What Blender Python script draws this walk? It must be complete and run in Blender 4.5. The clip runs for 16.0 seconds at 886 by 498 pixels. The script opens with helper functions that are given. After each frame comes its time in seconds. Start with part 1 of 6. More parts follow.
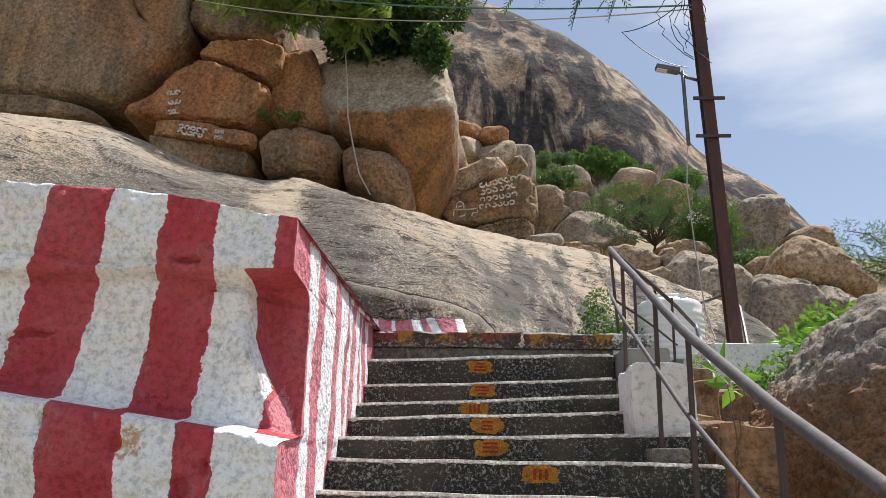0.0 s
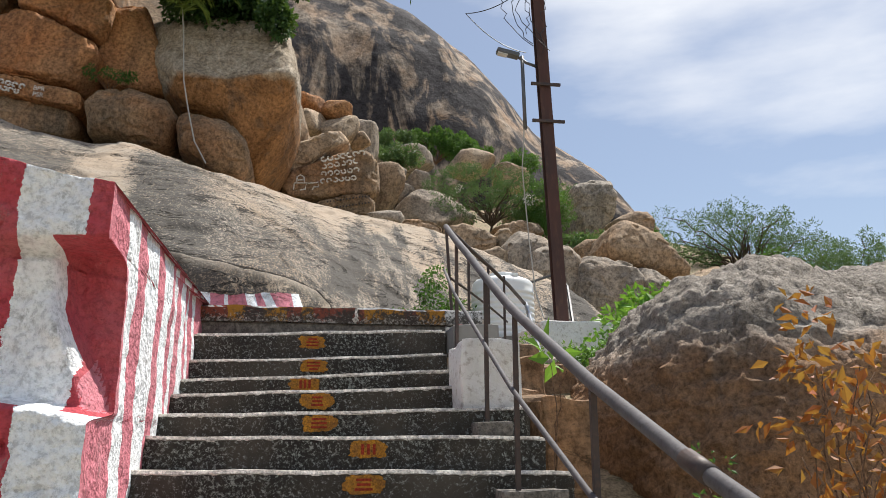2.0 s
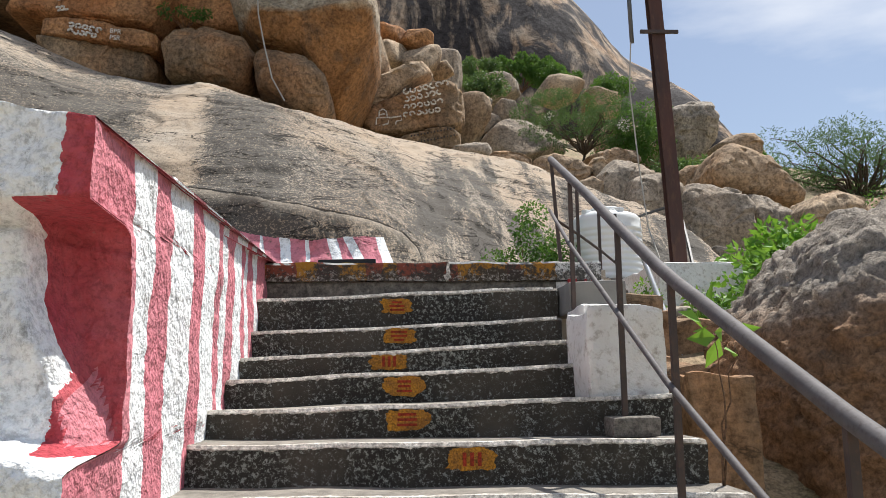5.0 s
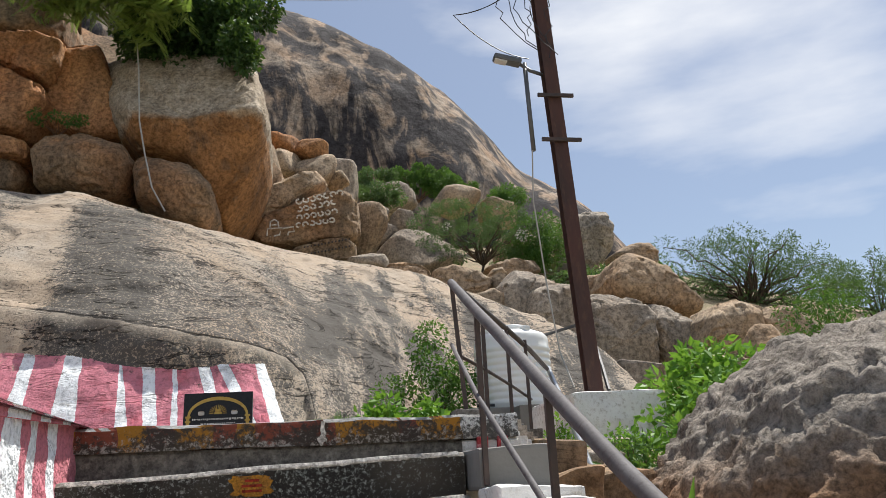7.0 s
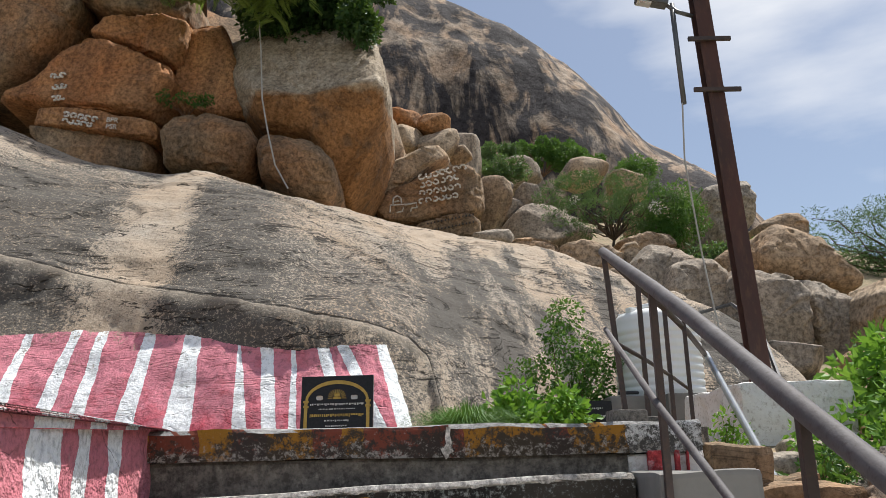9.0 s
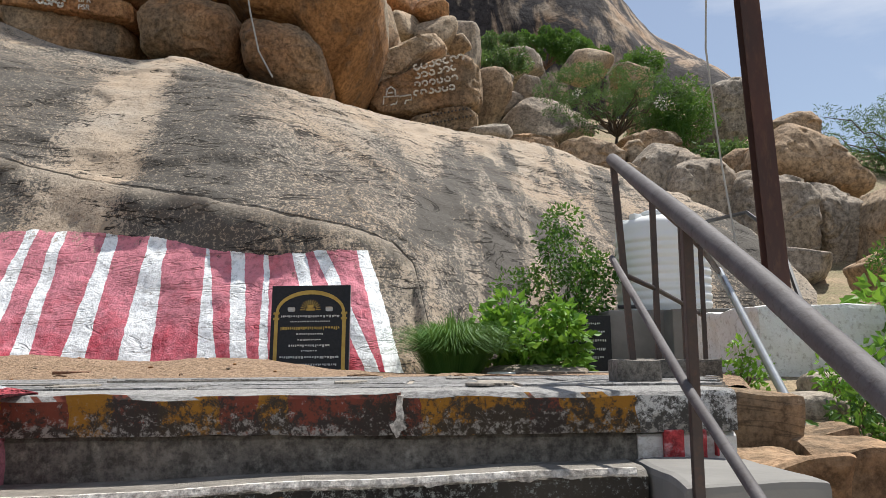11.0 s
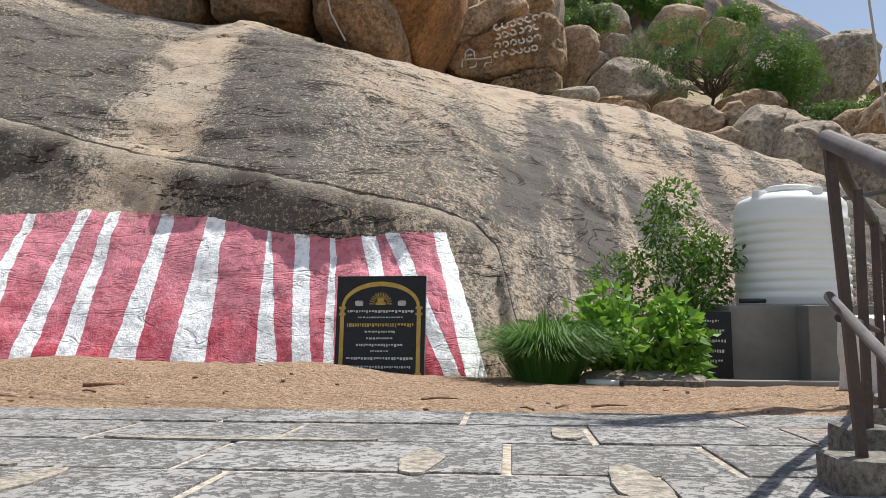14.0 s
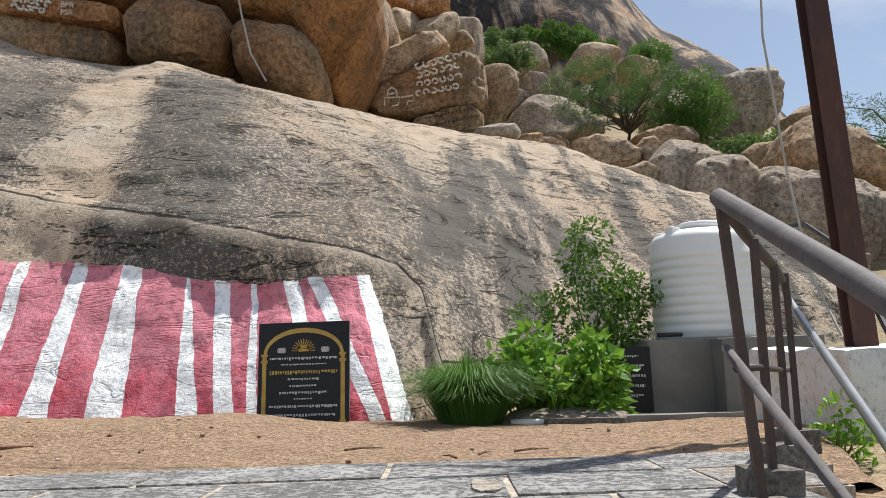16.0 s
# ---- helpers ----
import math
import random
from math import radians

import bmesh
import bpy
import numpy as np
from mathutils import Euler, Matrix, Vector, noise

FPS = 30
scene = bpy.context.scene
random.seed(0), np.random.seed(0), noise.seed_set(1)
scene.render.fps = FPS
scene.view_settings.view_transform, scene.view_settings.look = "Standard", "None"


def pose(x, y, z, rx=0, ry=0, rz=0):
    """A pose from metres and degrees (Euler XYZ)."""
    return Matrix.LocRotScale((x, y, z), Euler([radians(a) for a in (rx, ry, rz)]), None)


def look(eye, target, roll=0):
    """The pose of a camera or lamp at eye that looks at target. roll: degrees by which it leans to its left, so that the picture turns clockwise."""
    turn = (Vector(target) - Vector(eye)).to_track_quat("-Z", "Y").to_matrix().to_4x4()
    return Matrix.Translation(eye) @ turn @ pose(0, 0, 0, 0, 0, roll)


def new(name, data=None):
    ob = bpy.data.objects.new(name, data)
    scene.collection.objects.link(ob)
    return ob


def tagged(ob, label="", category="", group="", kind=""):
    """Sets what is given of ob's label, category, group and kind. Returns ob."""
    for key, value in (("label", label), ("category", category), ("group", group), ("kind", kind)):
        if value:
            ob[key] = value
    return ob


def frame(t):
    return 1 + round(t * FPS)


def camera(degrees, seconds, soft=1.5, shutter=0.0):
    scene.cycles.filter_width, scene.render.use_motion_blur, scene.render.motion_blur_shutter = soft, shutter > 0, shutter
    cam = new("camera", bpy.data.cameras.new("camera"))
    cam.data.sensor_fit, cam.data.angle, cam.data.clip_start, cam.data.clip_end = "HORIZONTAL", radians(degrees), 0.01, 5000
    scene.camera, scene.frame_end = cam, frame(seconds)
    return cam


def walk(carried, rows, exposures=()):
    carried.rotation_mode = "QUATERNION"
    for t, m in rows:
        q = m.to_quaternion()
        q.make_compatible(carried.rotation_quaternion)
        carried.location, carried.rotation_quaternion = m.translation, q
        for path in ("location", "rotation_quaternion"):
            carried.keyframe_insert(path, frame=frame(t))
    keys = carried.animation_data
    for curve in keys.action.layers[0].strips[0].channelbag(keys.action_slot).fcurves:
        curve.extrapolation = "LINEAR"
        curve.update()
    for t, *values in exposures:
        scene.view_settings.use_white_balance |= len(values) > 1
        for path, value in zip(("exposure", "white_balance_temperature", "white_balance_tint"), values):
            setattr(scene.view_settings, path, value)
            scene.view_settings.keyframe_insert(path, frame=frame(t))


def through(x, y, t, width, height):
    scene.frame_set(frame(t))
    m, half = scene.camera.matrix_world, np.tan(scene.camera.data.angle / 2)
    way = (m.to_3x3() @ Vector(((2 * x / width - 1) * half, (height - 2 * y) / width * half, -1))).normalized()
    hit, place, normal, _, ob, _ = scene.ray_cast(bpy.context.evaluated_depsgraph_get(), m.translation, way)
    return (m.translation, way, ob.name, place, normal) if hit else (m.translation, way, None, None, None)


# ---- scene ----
cam = camera(56.1, 16.0, soft=0.6)
PATH = [
    (0, (0.354, 0.871, 1.32), (0.26, 2.799, 1.846), 1.1),
    (0.5, (0.336, 0.9, 1.336), (0.246, 2.806, 1.935), 0.2),
    (1, (0.334, 0.9, 1.352), (0.357, 2.783, 2.026), 0.1),
    (1.5, (0.369, 0.893, 1.34), (0.588, 2.779, 1.969), 0.0),
    (2, (0.395, 0.911, 1.321), (0.682, 2.832, 1.795), -0.1),
    (2.5, (0.408, 0.91, 1.307), (0.513, 2.877, 1.656), -0.9),
    (3, (0.393, 0.969, 1.268), (0.381, 2.949, 1.555), -1.8),
    (5.5, (0.449, 2.313, 1.763), (0.592, 4.278, 2.107), -0.3),
    (6, (0.544, 2.531, 1.826), (0.754, 4.471, 2.264), -0.8),
    (6.5, (0.6, 2.817, 1.877), (0.824, 4.741, 2.378), -1.9),
    (7, (0.603, 3.123, 2.049), (0.926, 5.015, 2.611), -3.0),
    (7.5, (0.737, 3.343, 2.138), (1.0, 5.216, 2.791), -3.3),
    (8, (0.776, 3.579, 2.268), (0.859, 5.466, 2.926), -2.6),
    (8.5, (0.68, 3.833, 2.261), (0.748, 5.745, 2.844), -1.3),
    (9, (0.626, 4.073, 2.251), (0.654, 6.004, 2.772), -1.3),
    (11.5, (0.796, 5.134, 2.558), (0.828, 7.119, 2.804), 0.1),
    (12, (0.73, 5.341, 2.537), (0.774, 7.327, 2.771), 1.4),
    (12.5, (0.636, 5.59, 2.683), (0.737, 7.58, 2.851), 1.7),
    (13, (0.646, 5.783, 2.68), (0.628, 7.78, 2.795), 0.9),
    (13.5, (0.696, 5.981, 2.805), (0.511, 7.969, 2.925), -0.0),
    (14, (0.693, 6.039, 2.852), (0.532, 8.024, 3.041), 0.1),
    (14.5, (0.732, 6.043, 2.898), (0.616, 8.022, 3.164), 0.9),
    (15, (0.766, 6.035, 2.932), (0.715, 8.011, 3.24), 1.1),
    (15.5, (0.744, 6.066, 2.918), (0.781, 8.043, 3.224), -0.6),
    (16, (0.746, 6.015, 2.925), (0.759, 7.997, 3.193), -1.9),
]
EXPOSURE = [(0, 0.53), (1.5, 0.58), (2, 0.5), (3, 0.55), (5.5, 0.53), (6.5, 0.5), (7.5, 0.37), (9, 0.38), (11.5, 0.44), (13.5, 0.44), (16, 0.46)]
walk(cam, [(t, look(eye, target, roll)) for t, eye, target, roll in PATH], EXPOSURE)

# ---------------------------------------------------------------- light
TO_SUN = Vector((0.34, 0.33, 0.88)).normalized()
sun = new("sun", bpy.data.lights.new("sun", "SUN"))
sun.data.energy, sun.data.angle, sun.data.color = 4.6, radians(0.6), (1.0, 0.965, 0.91)
sun.matrix_world = look((0, 0, 60), tuple(Vector((0, 0, 60)) - TO_SUN))


def make_world():
    w = bpy.data.worlds.new("sky")
    scene.world = w
    w.use_nodes = True
    nt = w.node_tree
    for n in list(nt.nodes):
        nt.nodes.remove(n)
    N = nt.nodes.new
    out, bg, sky = N("ShaderNodeOutputWorld"), N("ShaderNodeBackground"), N("ShaderNodeTexSky")
    sky.sky_type, sky.sun_disc = "NISHITA", False
    sky.sun_elevation, sky.sun_rotation = math.asin(TO_SUN.z), math.atan2(TO_SUN.x, TO_SUN.y)
    sky.air_density, sky.dust_density, sky.ozone_density = 1.0, 0.9, 1.3
    tc, mp, ns, rp = N("ShaderNodeTexCoord"), N("ShaderNodeMapping"), N("ShaderNodeTexNoise"), N("ShaderNodeValToRGB")
    mp.inputs["Rotation"].default_value = (0.35, -0.25, 0.5)
    mp.inputs["Location"].default_value = (0.31, 0.0, 0.12)
    mp.inputs["Scale"].default_value = (1.0, 1.0, 3.4)
    ns.inputs["Scale"].default_value, ns.inputs["Detail"].default_value = 1.7, 7.0
    ns.inputs["Roughness"].default_value = 0.52
    rp.color_ramp.elements[0].position, rp.color_ramp.elements[1].position = 0.60, 0.84
    mix = N("ShaderNodeMixRGB")
    mix.inputs["Color2"].default_value = (8.8, 9.0, 9.4, 1)
    L = nt.links.new
    L(tc.outputs["Generated"], mp.inputs["Vector"])
    L(mp.outputs["Vector"], ns.inputs["Vector"])
    # the thin cloud thickens into a bank ahead to the right
    dots = []
    # a second bank, low behind and out of view, is added as fill light
    for d, lo, hi, k in (((0.0, -0.9, 0.42), 0.2, 0.95, 0.14), ((0.46, 0.76, 0.46), 0.96, 0.995, 0.2)):
        dp, mr = N("ShaderNodeVectorMath"), N("ShaderNodeMapRange")
        dp.operation = "DOT_PRODUCT"
        dp.inputs[1].default_value = Vector(d).normalized()
        mr.inputs["From Min"].default_value, mr.inputs["From Max"].default_value = lo, hi
        mr.inputs["To Max"].default_value = k
        L(tc.outputs["Generated"], dp.inputs[0])
        L(dp.outputs["Value"], mr.inputs["Value"])
        dots.append(mr.outputs["Result"])
    s1, s2 = N("ShaderNodeMath"), N("ShaderNodeMath")
    L(dots[0], s1.inputs[0])
    L(dots[1], s1.inputs[1])
    L(s1.outputs[0], s2.inputs[0])
    L(ns.outputs["Fac"], s2.inputs[1])
    L(s2.outputs[0], rp.inputs["Fac"])
    L(rp.outputs["Color"], mix.inputs["Fac"])
    veil = N("ShaderNodeMixRGB")
    veil.inputs["Fac"].default_value = 0.2
    veil.inputs["Color2"].default_value = (5.8, 6.3, 7.4, 1)
    L(sky.outputs["Color"], veil.inputs["Color1"])
    L(veil.outputs["Color"], mix.inputs["Color1"])
    L(mix.outputs["Color"], bg.inputs["Color"])
    bg.inputs["Strength"].default_value = 0.081
    L(bg.outputs["Background"], out.inputs["Surface"])


make_world()


# ---------------------------------------------------------------- materials
class Nodes:
    """A node material, built with short calls."""

    def __init__(self, name):
        self.m = bpy.data.materials.new(name)
        self.m.use_nodes = True
        self.t = self.m.node_tree
        self.bsdf = self.t.nodes["Principled BSDF"]
        self.pos = self.t.nodes.new("ShaderNodeNewGeometry").outputs["Position"]

    def node(self, kind, **values):
        n = self.t.nodes.new("ShaderNode" + kind)
        for k, v in values.items():
            n.inputs[k.replace("_", " ")].default_value = v
        return n

    def link(self, a, b):
        self.t.links.new(a, b)

    def scaled(self, sx, sy, sz, rot=(0, 0, 0), source=None):
        n = self.node("Mapping", Scale=(sx, sy, sz), Rotation=rot)
        self.link(source or self.pos, n.inputs["Vector"])
        return n.outputs["Vector"]

    def noise(self, scale, detail=4.0, rough=0.55, vec=None, distort=0.0):
        n = self.node("TexNoise", Scale=scale, Detail=detail, Roughness=rough, Distortion=distort)
        self.link(vec or self.pos, n.inputs["Vector"])
        return n.outputs["Fac"]

    def ramp(self, fac, stops, hard=False):
        n = self.node("ValToRGB")
        r = n.color_ramp
        r.interpolation = "CONSTANT" if hard else "LINEAR"
        while len(r.elements) < len(stops):
            r.elements.new(0.5)
        for e, (p, c) in zip(r.elements, stops):
            e.position = p
            e.color = (c, c, c, 1) if isinstance(c, (int, float)) else (*c, 1)
        self.link(fac, n.inputs["Fac"])
        return n.outputs["Color"]

    def mix(self, fac, a, b, mode="MIX"):
        n = self.node("MixRGB")
        n.blend_type = mode
        for socket, v in (("Fac", fac), ("Color1", a), ("Color2", b)):
            if isinstance(v, (int, float)):
                n.inputs[socket].default_value = v if socket == "Fac" else (v, v, v, 1)
            elif isinstance(v, tuple):
                n.inputs[socket].default_value = (*v, 1)
            else:
                self.link(v, n.inputs[socket])
        return n.outputs["Color"]

    def math(self, op, a, b=0.0, c=0.0):
        n = self.node("Math")
        n.operation = op
        for i, v in enumerate((a, b, c)):
            if isinstance(v, (int, float)):
                n.inputs[i].default_value = v
            else:
                self.link(v, n.inputs[i])
        return n.outputs[0]

    def axis(self, name, source=None):
        n = self.node("SeparateXYZ")
        self.link(source or self.pos, n.inputs[0])
        return n.outputs[name]

    def done(self, color, rough=0.9, height=None, depth=0.02, metal=0.0, spec=0.3):
        b = self.bsdf
        if isinstance(color, tuple):
            b.inputs["Base Color"].default_value = (*color, 1)
        else:
            self.link(color, b.inputs["Base Color"])
        if isinstance(rough, (int, float)):
            b.inputs["Roughness"].default_value = rough
        else:
            self.link(rough, b.inputs["Roughness"])
        b.inputs["Metallic"].default_value = metal
        b.inputs["Specular IOR Level"].default_value = spec
        if height is not None:
            n = self.node("Bump", Strength=1.0, Distance=depth)
            self.link(height, n.inputs["Height"])
            self.link(n.outputs["Normal"], b.inputs["Normal"])
        return self.m


def rock_material(name, light, warm, dark, streak=0.5, patch=0.5, grain=9.0, bump=0.06, upright=0.16, stain=(0.42, 0.62), width=1.1):
    n = Nodes(name)
    big = n.noise(0.23, 5, 0.6, distort=0.6)
    base = n.mix(n.ramp(big, [(0.38, 0.0), (0.66, 1.0)]), light, warm)
    st = n.noise(width, 6, 0.66, n.scaled(1.0, 1.0, upright), 0.8)
    stm = n.math("MULTIPLY", n.ramp(st, [(stain[0], 0.0), (stain[1], 1.0)]), streak)
    base = n.mix(stm, base, dark)
    pat = n.noise(0.9, 8, 0.68, distort=0.4)
    base = n.mix(n.math("MULTIPLY", n.ramp(pat, [(0.5, 0.0), (0.68, 1.0)]), patch), base, tuple(v * 1.3 for v in dark))
    sp = n.noise(grain, 4, 0.8)
    base = n.mix(0.9, base, n.ramp(sp, [(0.37, 0.5), (0.5, 1.08), (0.63, 1.6)]), "MULTIPLY")
    cr = n.noise(0.5, 5, 0.6, n.scaled(0.7, 0.7, 1.6, (0.3, 0.5, 0.2)), 1.2)
    crack = n.ramp(n.math("ABSOLUTE", n.math("SUBTRACT", cr, 0.5)), [(0.0, 1.0), (0.004, 0.0)])
    base = n.mix(n.math("MULTIPLY", crack, 0.55), base, tuple(v * 0.4 for v in dark))
    h = n.math("ADD", n.noise(2.3, 8, 0.65), n.math("MULTIPLY", n.noise(grain * 1.2, 3, 0.7), 0.35))
    return n.done(base, 0.92, h, bump, spec=0.2)


def dome_material():
    """Granite dome: tan stone under a salt-and-pepper skin of lichen, thicker in broad bands, with run-off streaks and short cracks."""
    n = Nodes("granite_dome")
    x, y, z = n.axis("X"), n.axis("Y"), n.axis("Z")
    base = n.mix(n.ramp(n.noise(0.5, 6, 0.6), [(0.35, 0.0), (0.65, 1.0)]), (0.395, 0.335, 0.265), (0.42, 0.32, 0.225))
    base = n.mix(n.ramp(n.noise(1.3, 5, 0.65), [(0.58, 0.0), (0.75, 0.5)]), base, (0.48, 0.43, 0.37))
    # lichen bands that run down the face
    u = n.math("ADD", x, n.math("MULTIPLY", z, 0.3))
    u = n.math("ADD", u, n.math("MULTIPLY", n.math("SUBTRACT", n.noise(0.6, 7, 0.7), 0.5), 1.5))
    u = n.math("DIVIDE", n.math("ADD", u, 10.0), 20.0)
    left = n.ramp(u, [(0.10, 0.6), (0.2, 0.78), (0.27, 0.88), (0.345, 0.82), (0.37, 0.25), (0.41, 0.2), (0.43, 0.85), (0.48, 0.88), (0.52, 0.62), (0.58, 0.45)])
    height = n.math("ADD", n.math("DIVIDE", z, 10.0), n.math("MULTIPLY", n.math("SUBTRACT", n.noise(0.5, 5, 0.6), 0.5), 0.2))
    right = n.ramp(height, [(0.30, 0.72), (0.52, 0.8), (0.66, 0.42), (0.80, 0.2)])
    crown = n.ramp(height, [(0.78, 1.0), (0.92, 0.45)])
    field = n.mix(n.ramp(u, [(0.48, 0.0), (0.56, 1.0)]), n.math("MULTIPLY", left, crown), right)
    foot = n.ramp(height, [(0.34, 0.75), (0.45, 1.0)])
    field = n.math("MULTIPLY", field, foot)
    st = n.noise(1.5, 6, 0.6, n.scaled(1.0, 0.13, 0.2, (0, 0, 0.35)), 0.3)
    shoulder = n.ramp(n.math("DIVIDE", n.math("ADD", x, 2.0), 6.0), [(0.2, 0.0), (0.6, 0.75)])
    field = n.math("ADD", field, n.math("MULTIPLY", n.math("SUBTRACT", n.ramp(st, [(0.45, 0.0), (0.6, 1.0)]), 0.35), shoulder))
    fine = n.noise(23.0, 3, 0.85)
    mid = n.noise(7.0, 6, 0.75)
    pepper = n.math("ADD", n.math("MULTIPLY", fine, 0.72), n.math("MULTIPLY", mid, 0.28))
    pepper = n.math("ADD", pepper, n.math("MULTIPLY", n.math("SUBTRACT", field, 0.55), 0.25))
    base = n.mix(n.ramp(pepper, [(0.463, 0.0), (0.54, 0.94)]), base, (0.085, 0.079, 0.07))
    cr = n.noise(1.0, 5, 0.62, n.scaled(0.45, 0.8, 2.4, (0.1, 0.2, 0.1)), 0.9)
    crack = n.ramp(n.math("ABSOLUTE", n.math("SUBTRACT", cr, 0.5)), [(0.0, 1.0), (0.007, 1.0), (0.013, 0.0)])
    crack = n.math("MULTIPLY", crack, n.ramp(n.noise(1.3, 3, 0.5), [(0.45, 0.0), (0.5, 1.0)]))
    base = n.mix(n.math("MULTIPLY", crack, 0.95), base, (0.035, 0.03, 0.025))
    # broken edge of the lowest sheet: sunlit lip painted pale, open joint over it
    zl = n.ramp(n.math("DIVIDE", n.math("ADD", x, 8.0), 9.0), [(0.0, 0.585), (0.28, 0.54), (0.41, 0.506), (0.52, 0.479), (0.597, 0.465), (0.676, 0.451), (0.748, 0.434), (0.818, 0.418), (0.879, 0.409), (0.921, 0.396), (0.951, 0.37), (0.972, 0.29)])
    lip = n.math("SUBTRACT", z, n.math("MULTIPLY", zl, 10.0))
    lip = n.math("ADD", lip, n.math("MULTIPLY", n.math("SUBTRACT", n.noise(2.0, 6, 0.65), 0.5), 0.12))
    lip = n.math("ADD", n.math("MULTIPLY", lip, 1.0), 0.5)
    base = n.mix(n.ramp(lip, [(0.30, 0.0), (0.44, 0.4), (0.495, 0.75), (0.50, 0.0)]), base, (0.43, 0.365, 0.285))
    joint = n.math("MULTIPLY", n.ramp(lip, [(0.497, 0.0), (0.502, 1.0), (0.518, 1.0), (0.535, 0.0)]), n.ramp(n.noise(0.9, 4, 0.6), [(0.42, 0.15), (0.56, 1.0)]))
    base = n.mix(n.math("MULTIPLY", joint, 0.9), base, (0.035, 0.03, 0.025))
    h = n.math("ADD", n.noise(3.0, 7, 0.66), n.math("MULTIPLY", fine, 0.22))
    h = n.math("SUBTRACT", h, n.math("MULTIPLY", n.math("MAXIMUM", crack, joint), 0.35))
    n.rock = base
    n.done(base, 0.93, h, 0.06, spec=0.2)
    return n


def painted_rock_material():
    """The foot of the dome, limewashed in red and white stripes, with bare granite above and beside the paint."""
    n = dome_material()
    n.m.name = "granite_dome_with_stripes"
    x, z = n.axis("X"), n.axis("Z")
    wob = n.math("MULTIPLY", n.math("SUBTRACT", n.noise(3.4, 7, 0.75), 0.5), 0.13)
    xw = n.math("ADD", x, n.math("MULTIPLY", wob, 0.55))
    f = n.math("DIVIDE", n.math("SUBTRACT", z, 2.55), 1.35)
    R, W = (0.53, 0.085, 0.115), (0.88, 0.90, 0.90)

    def beyond(low, high):
        """Where x lies past a line that runs from low at the foot to high at the paint's top."""
        return n.math("GREATER_THAN", xw, n.math("MULTIPLY_ADD", f, high - low, low))

    white = 0.0
    # each white stripe: left and right at the top, left and right at the foot
    for tl, tr, bl, br in ((-6.0, -5.8, -5.9, -5.6), (-5.3, -5.12, -5.2, -4.95), (-4.61, -4.49, -4.46, -4.28), (-4.04, -3.89, -4.03, -3.81), (-3.67, -3.53, -3.59, -3.40), (-3.07, -2.92, -3.07, -2.80),
                           (-2.53, -2.30, -2.47, -2.13), (-1.82, -1.79, -1.64, -1.43), (-1.54, -1.38, -1.28, -1.11), (-1.13, -1.08, -1.0, -0.90), (-0.84, -0.69, -0.41, -0.28), (-0.62, -0.46, 0.05, 0.20), (-0.11, 0.02, 0.27, 0.45)):
        white = n.math("MAXIMUM", white, n.math("SUBTRACT", beyond(bl, tl), beyond(br, tr)))
    stripes = n.mix(white, R, W)
    flake = n.noise(13.0, 3, 0.75)
    faded = n.math("ADD", n.noise(2.2, 8, 0.75), n.math("MULTIPLY", n.math("SUBTRACT", z, 2.9), 0.22))
    pink = n.mix(n.ramp(faded, [(0.36, 0.0), (0.60, 0.85)]), stripes, n.mix(0.5, stripes, (0.74, 0.42, 0.48), "LIGHTEN"))
    pink = n.mix(0.85, pink, n.ramp(flake, [(0.36, 0.72), (0.5, 1.08), (0.66, 1.2)]), "MULTIPLY")
    bare = n.noise(5.0, 9, 0.85)
    pink = n.mix(n.ramp(n.math("ADD", bare, n.math("MULTIPLY", n.math("SUBTRACT", z, 3.0), 0.09)), [(0.64, 0.0), (0.68, 0.85)]), pink, n.rock)
    limit = n.ramp(n.math("DIVIDE", n.math("ADD", x, 6.0), 6.0), [(0.0, 0.41), (0.18, 0.408), (0.34, 0.414), (0.47, 0.409), (0.60, 0.401), (0.71, 0.384), (0.83, 0.374), (0.91, 0.379), (1.0, 0.382)])
    top = n.math("ADD", z, n.math("MULTIPLY", n.math("SUBTRACT", n.noise(4.0, 6, 0.7), 0.5), 0.12))
    inz = n.math("LESS_THAN", top, n.math("MULTIPLY", limit, 10.0))
    inx = n.math("SUBTRACT", 1.0, beyond(0.45, 0.02))
    mask = n.math("MULTIPLY", inz, inx)
    n.link(n.mix(mask, n.rock, pink), n.bsdf.inputs["Base Color"])
    return n.m


def simple(name, c, c2, scale, rough=0.8, bump=0.01, speck=None, metal=0.0, spec=0.3, stretch=(1, 1, 1)):
    n = Nodes(name)
    v = n.scaled(*stretch)
    base = n.mix(n.ramp(n.noise(scale, 6, 0.62, v), [(0.35, 0.0), (0.65, 1.0)]), c, c2)
    if speck:
        base = n.mix(n.ramp(n.noise(scale * 6, 6, 0.7, v), [(0.52, 0.0), (0.7, 0.8)]), base, speck)
    if rough > 0.85:
        base = n.mix(0.85, base, n.ramp(n.noise(max(24.0, scale * 5), 3, 0.8, v), [(0.37, 0.5), (0.5, 1.06), (0.63, 1.6)]), "MULTIPLY")
    h = n.math("ADD", n.noise(scale * 2.2, 6, 0.65, v), n.math("MULTIPLY", n.noise(scale * 9, 3, 0.6, v), 0.4))
    return n.done(base, rough, h, bump, metal, spec)


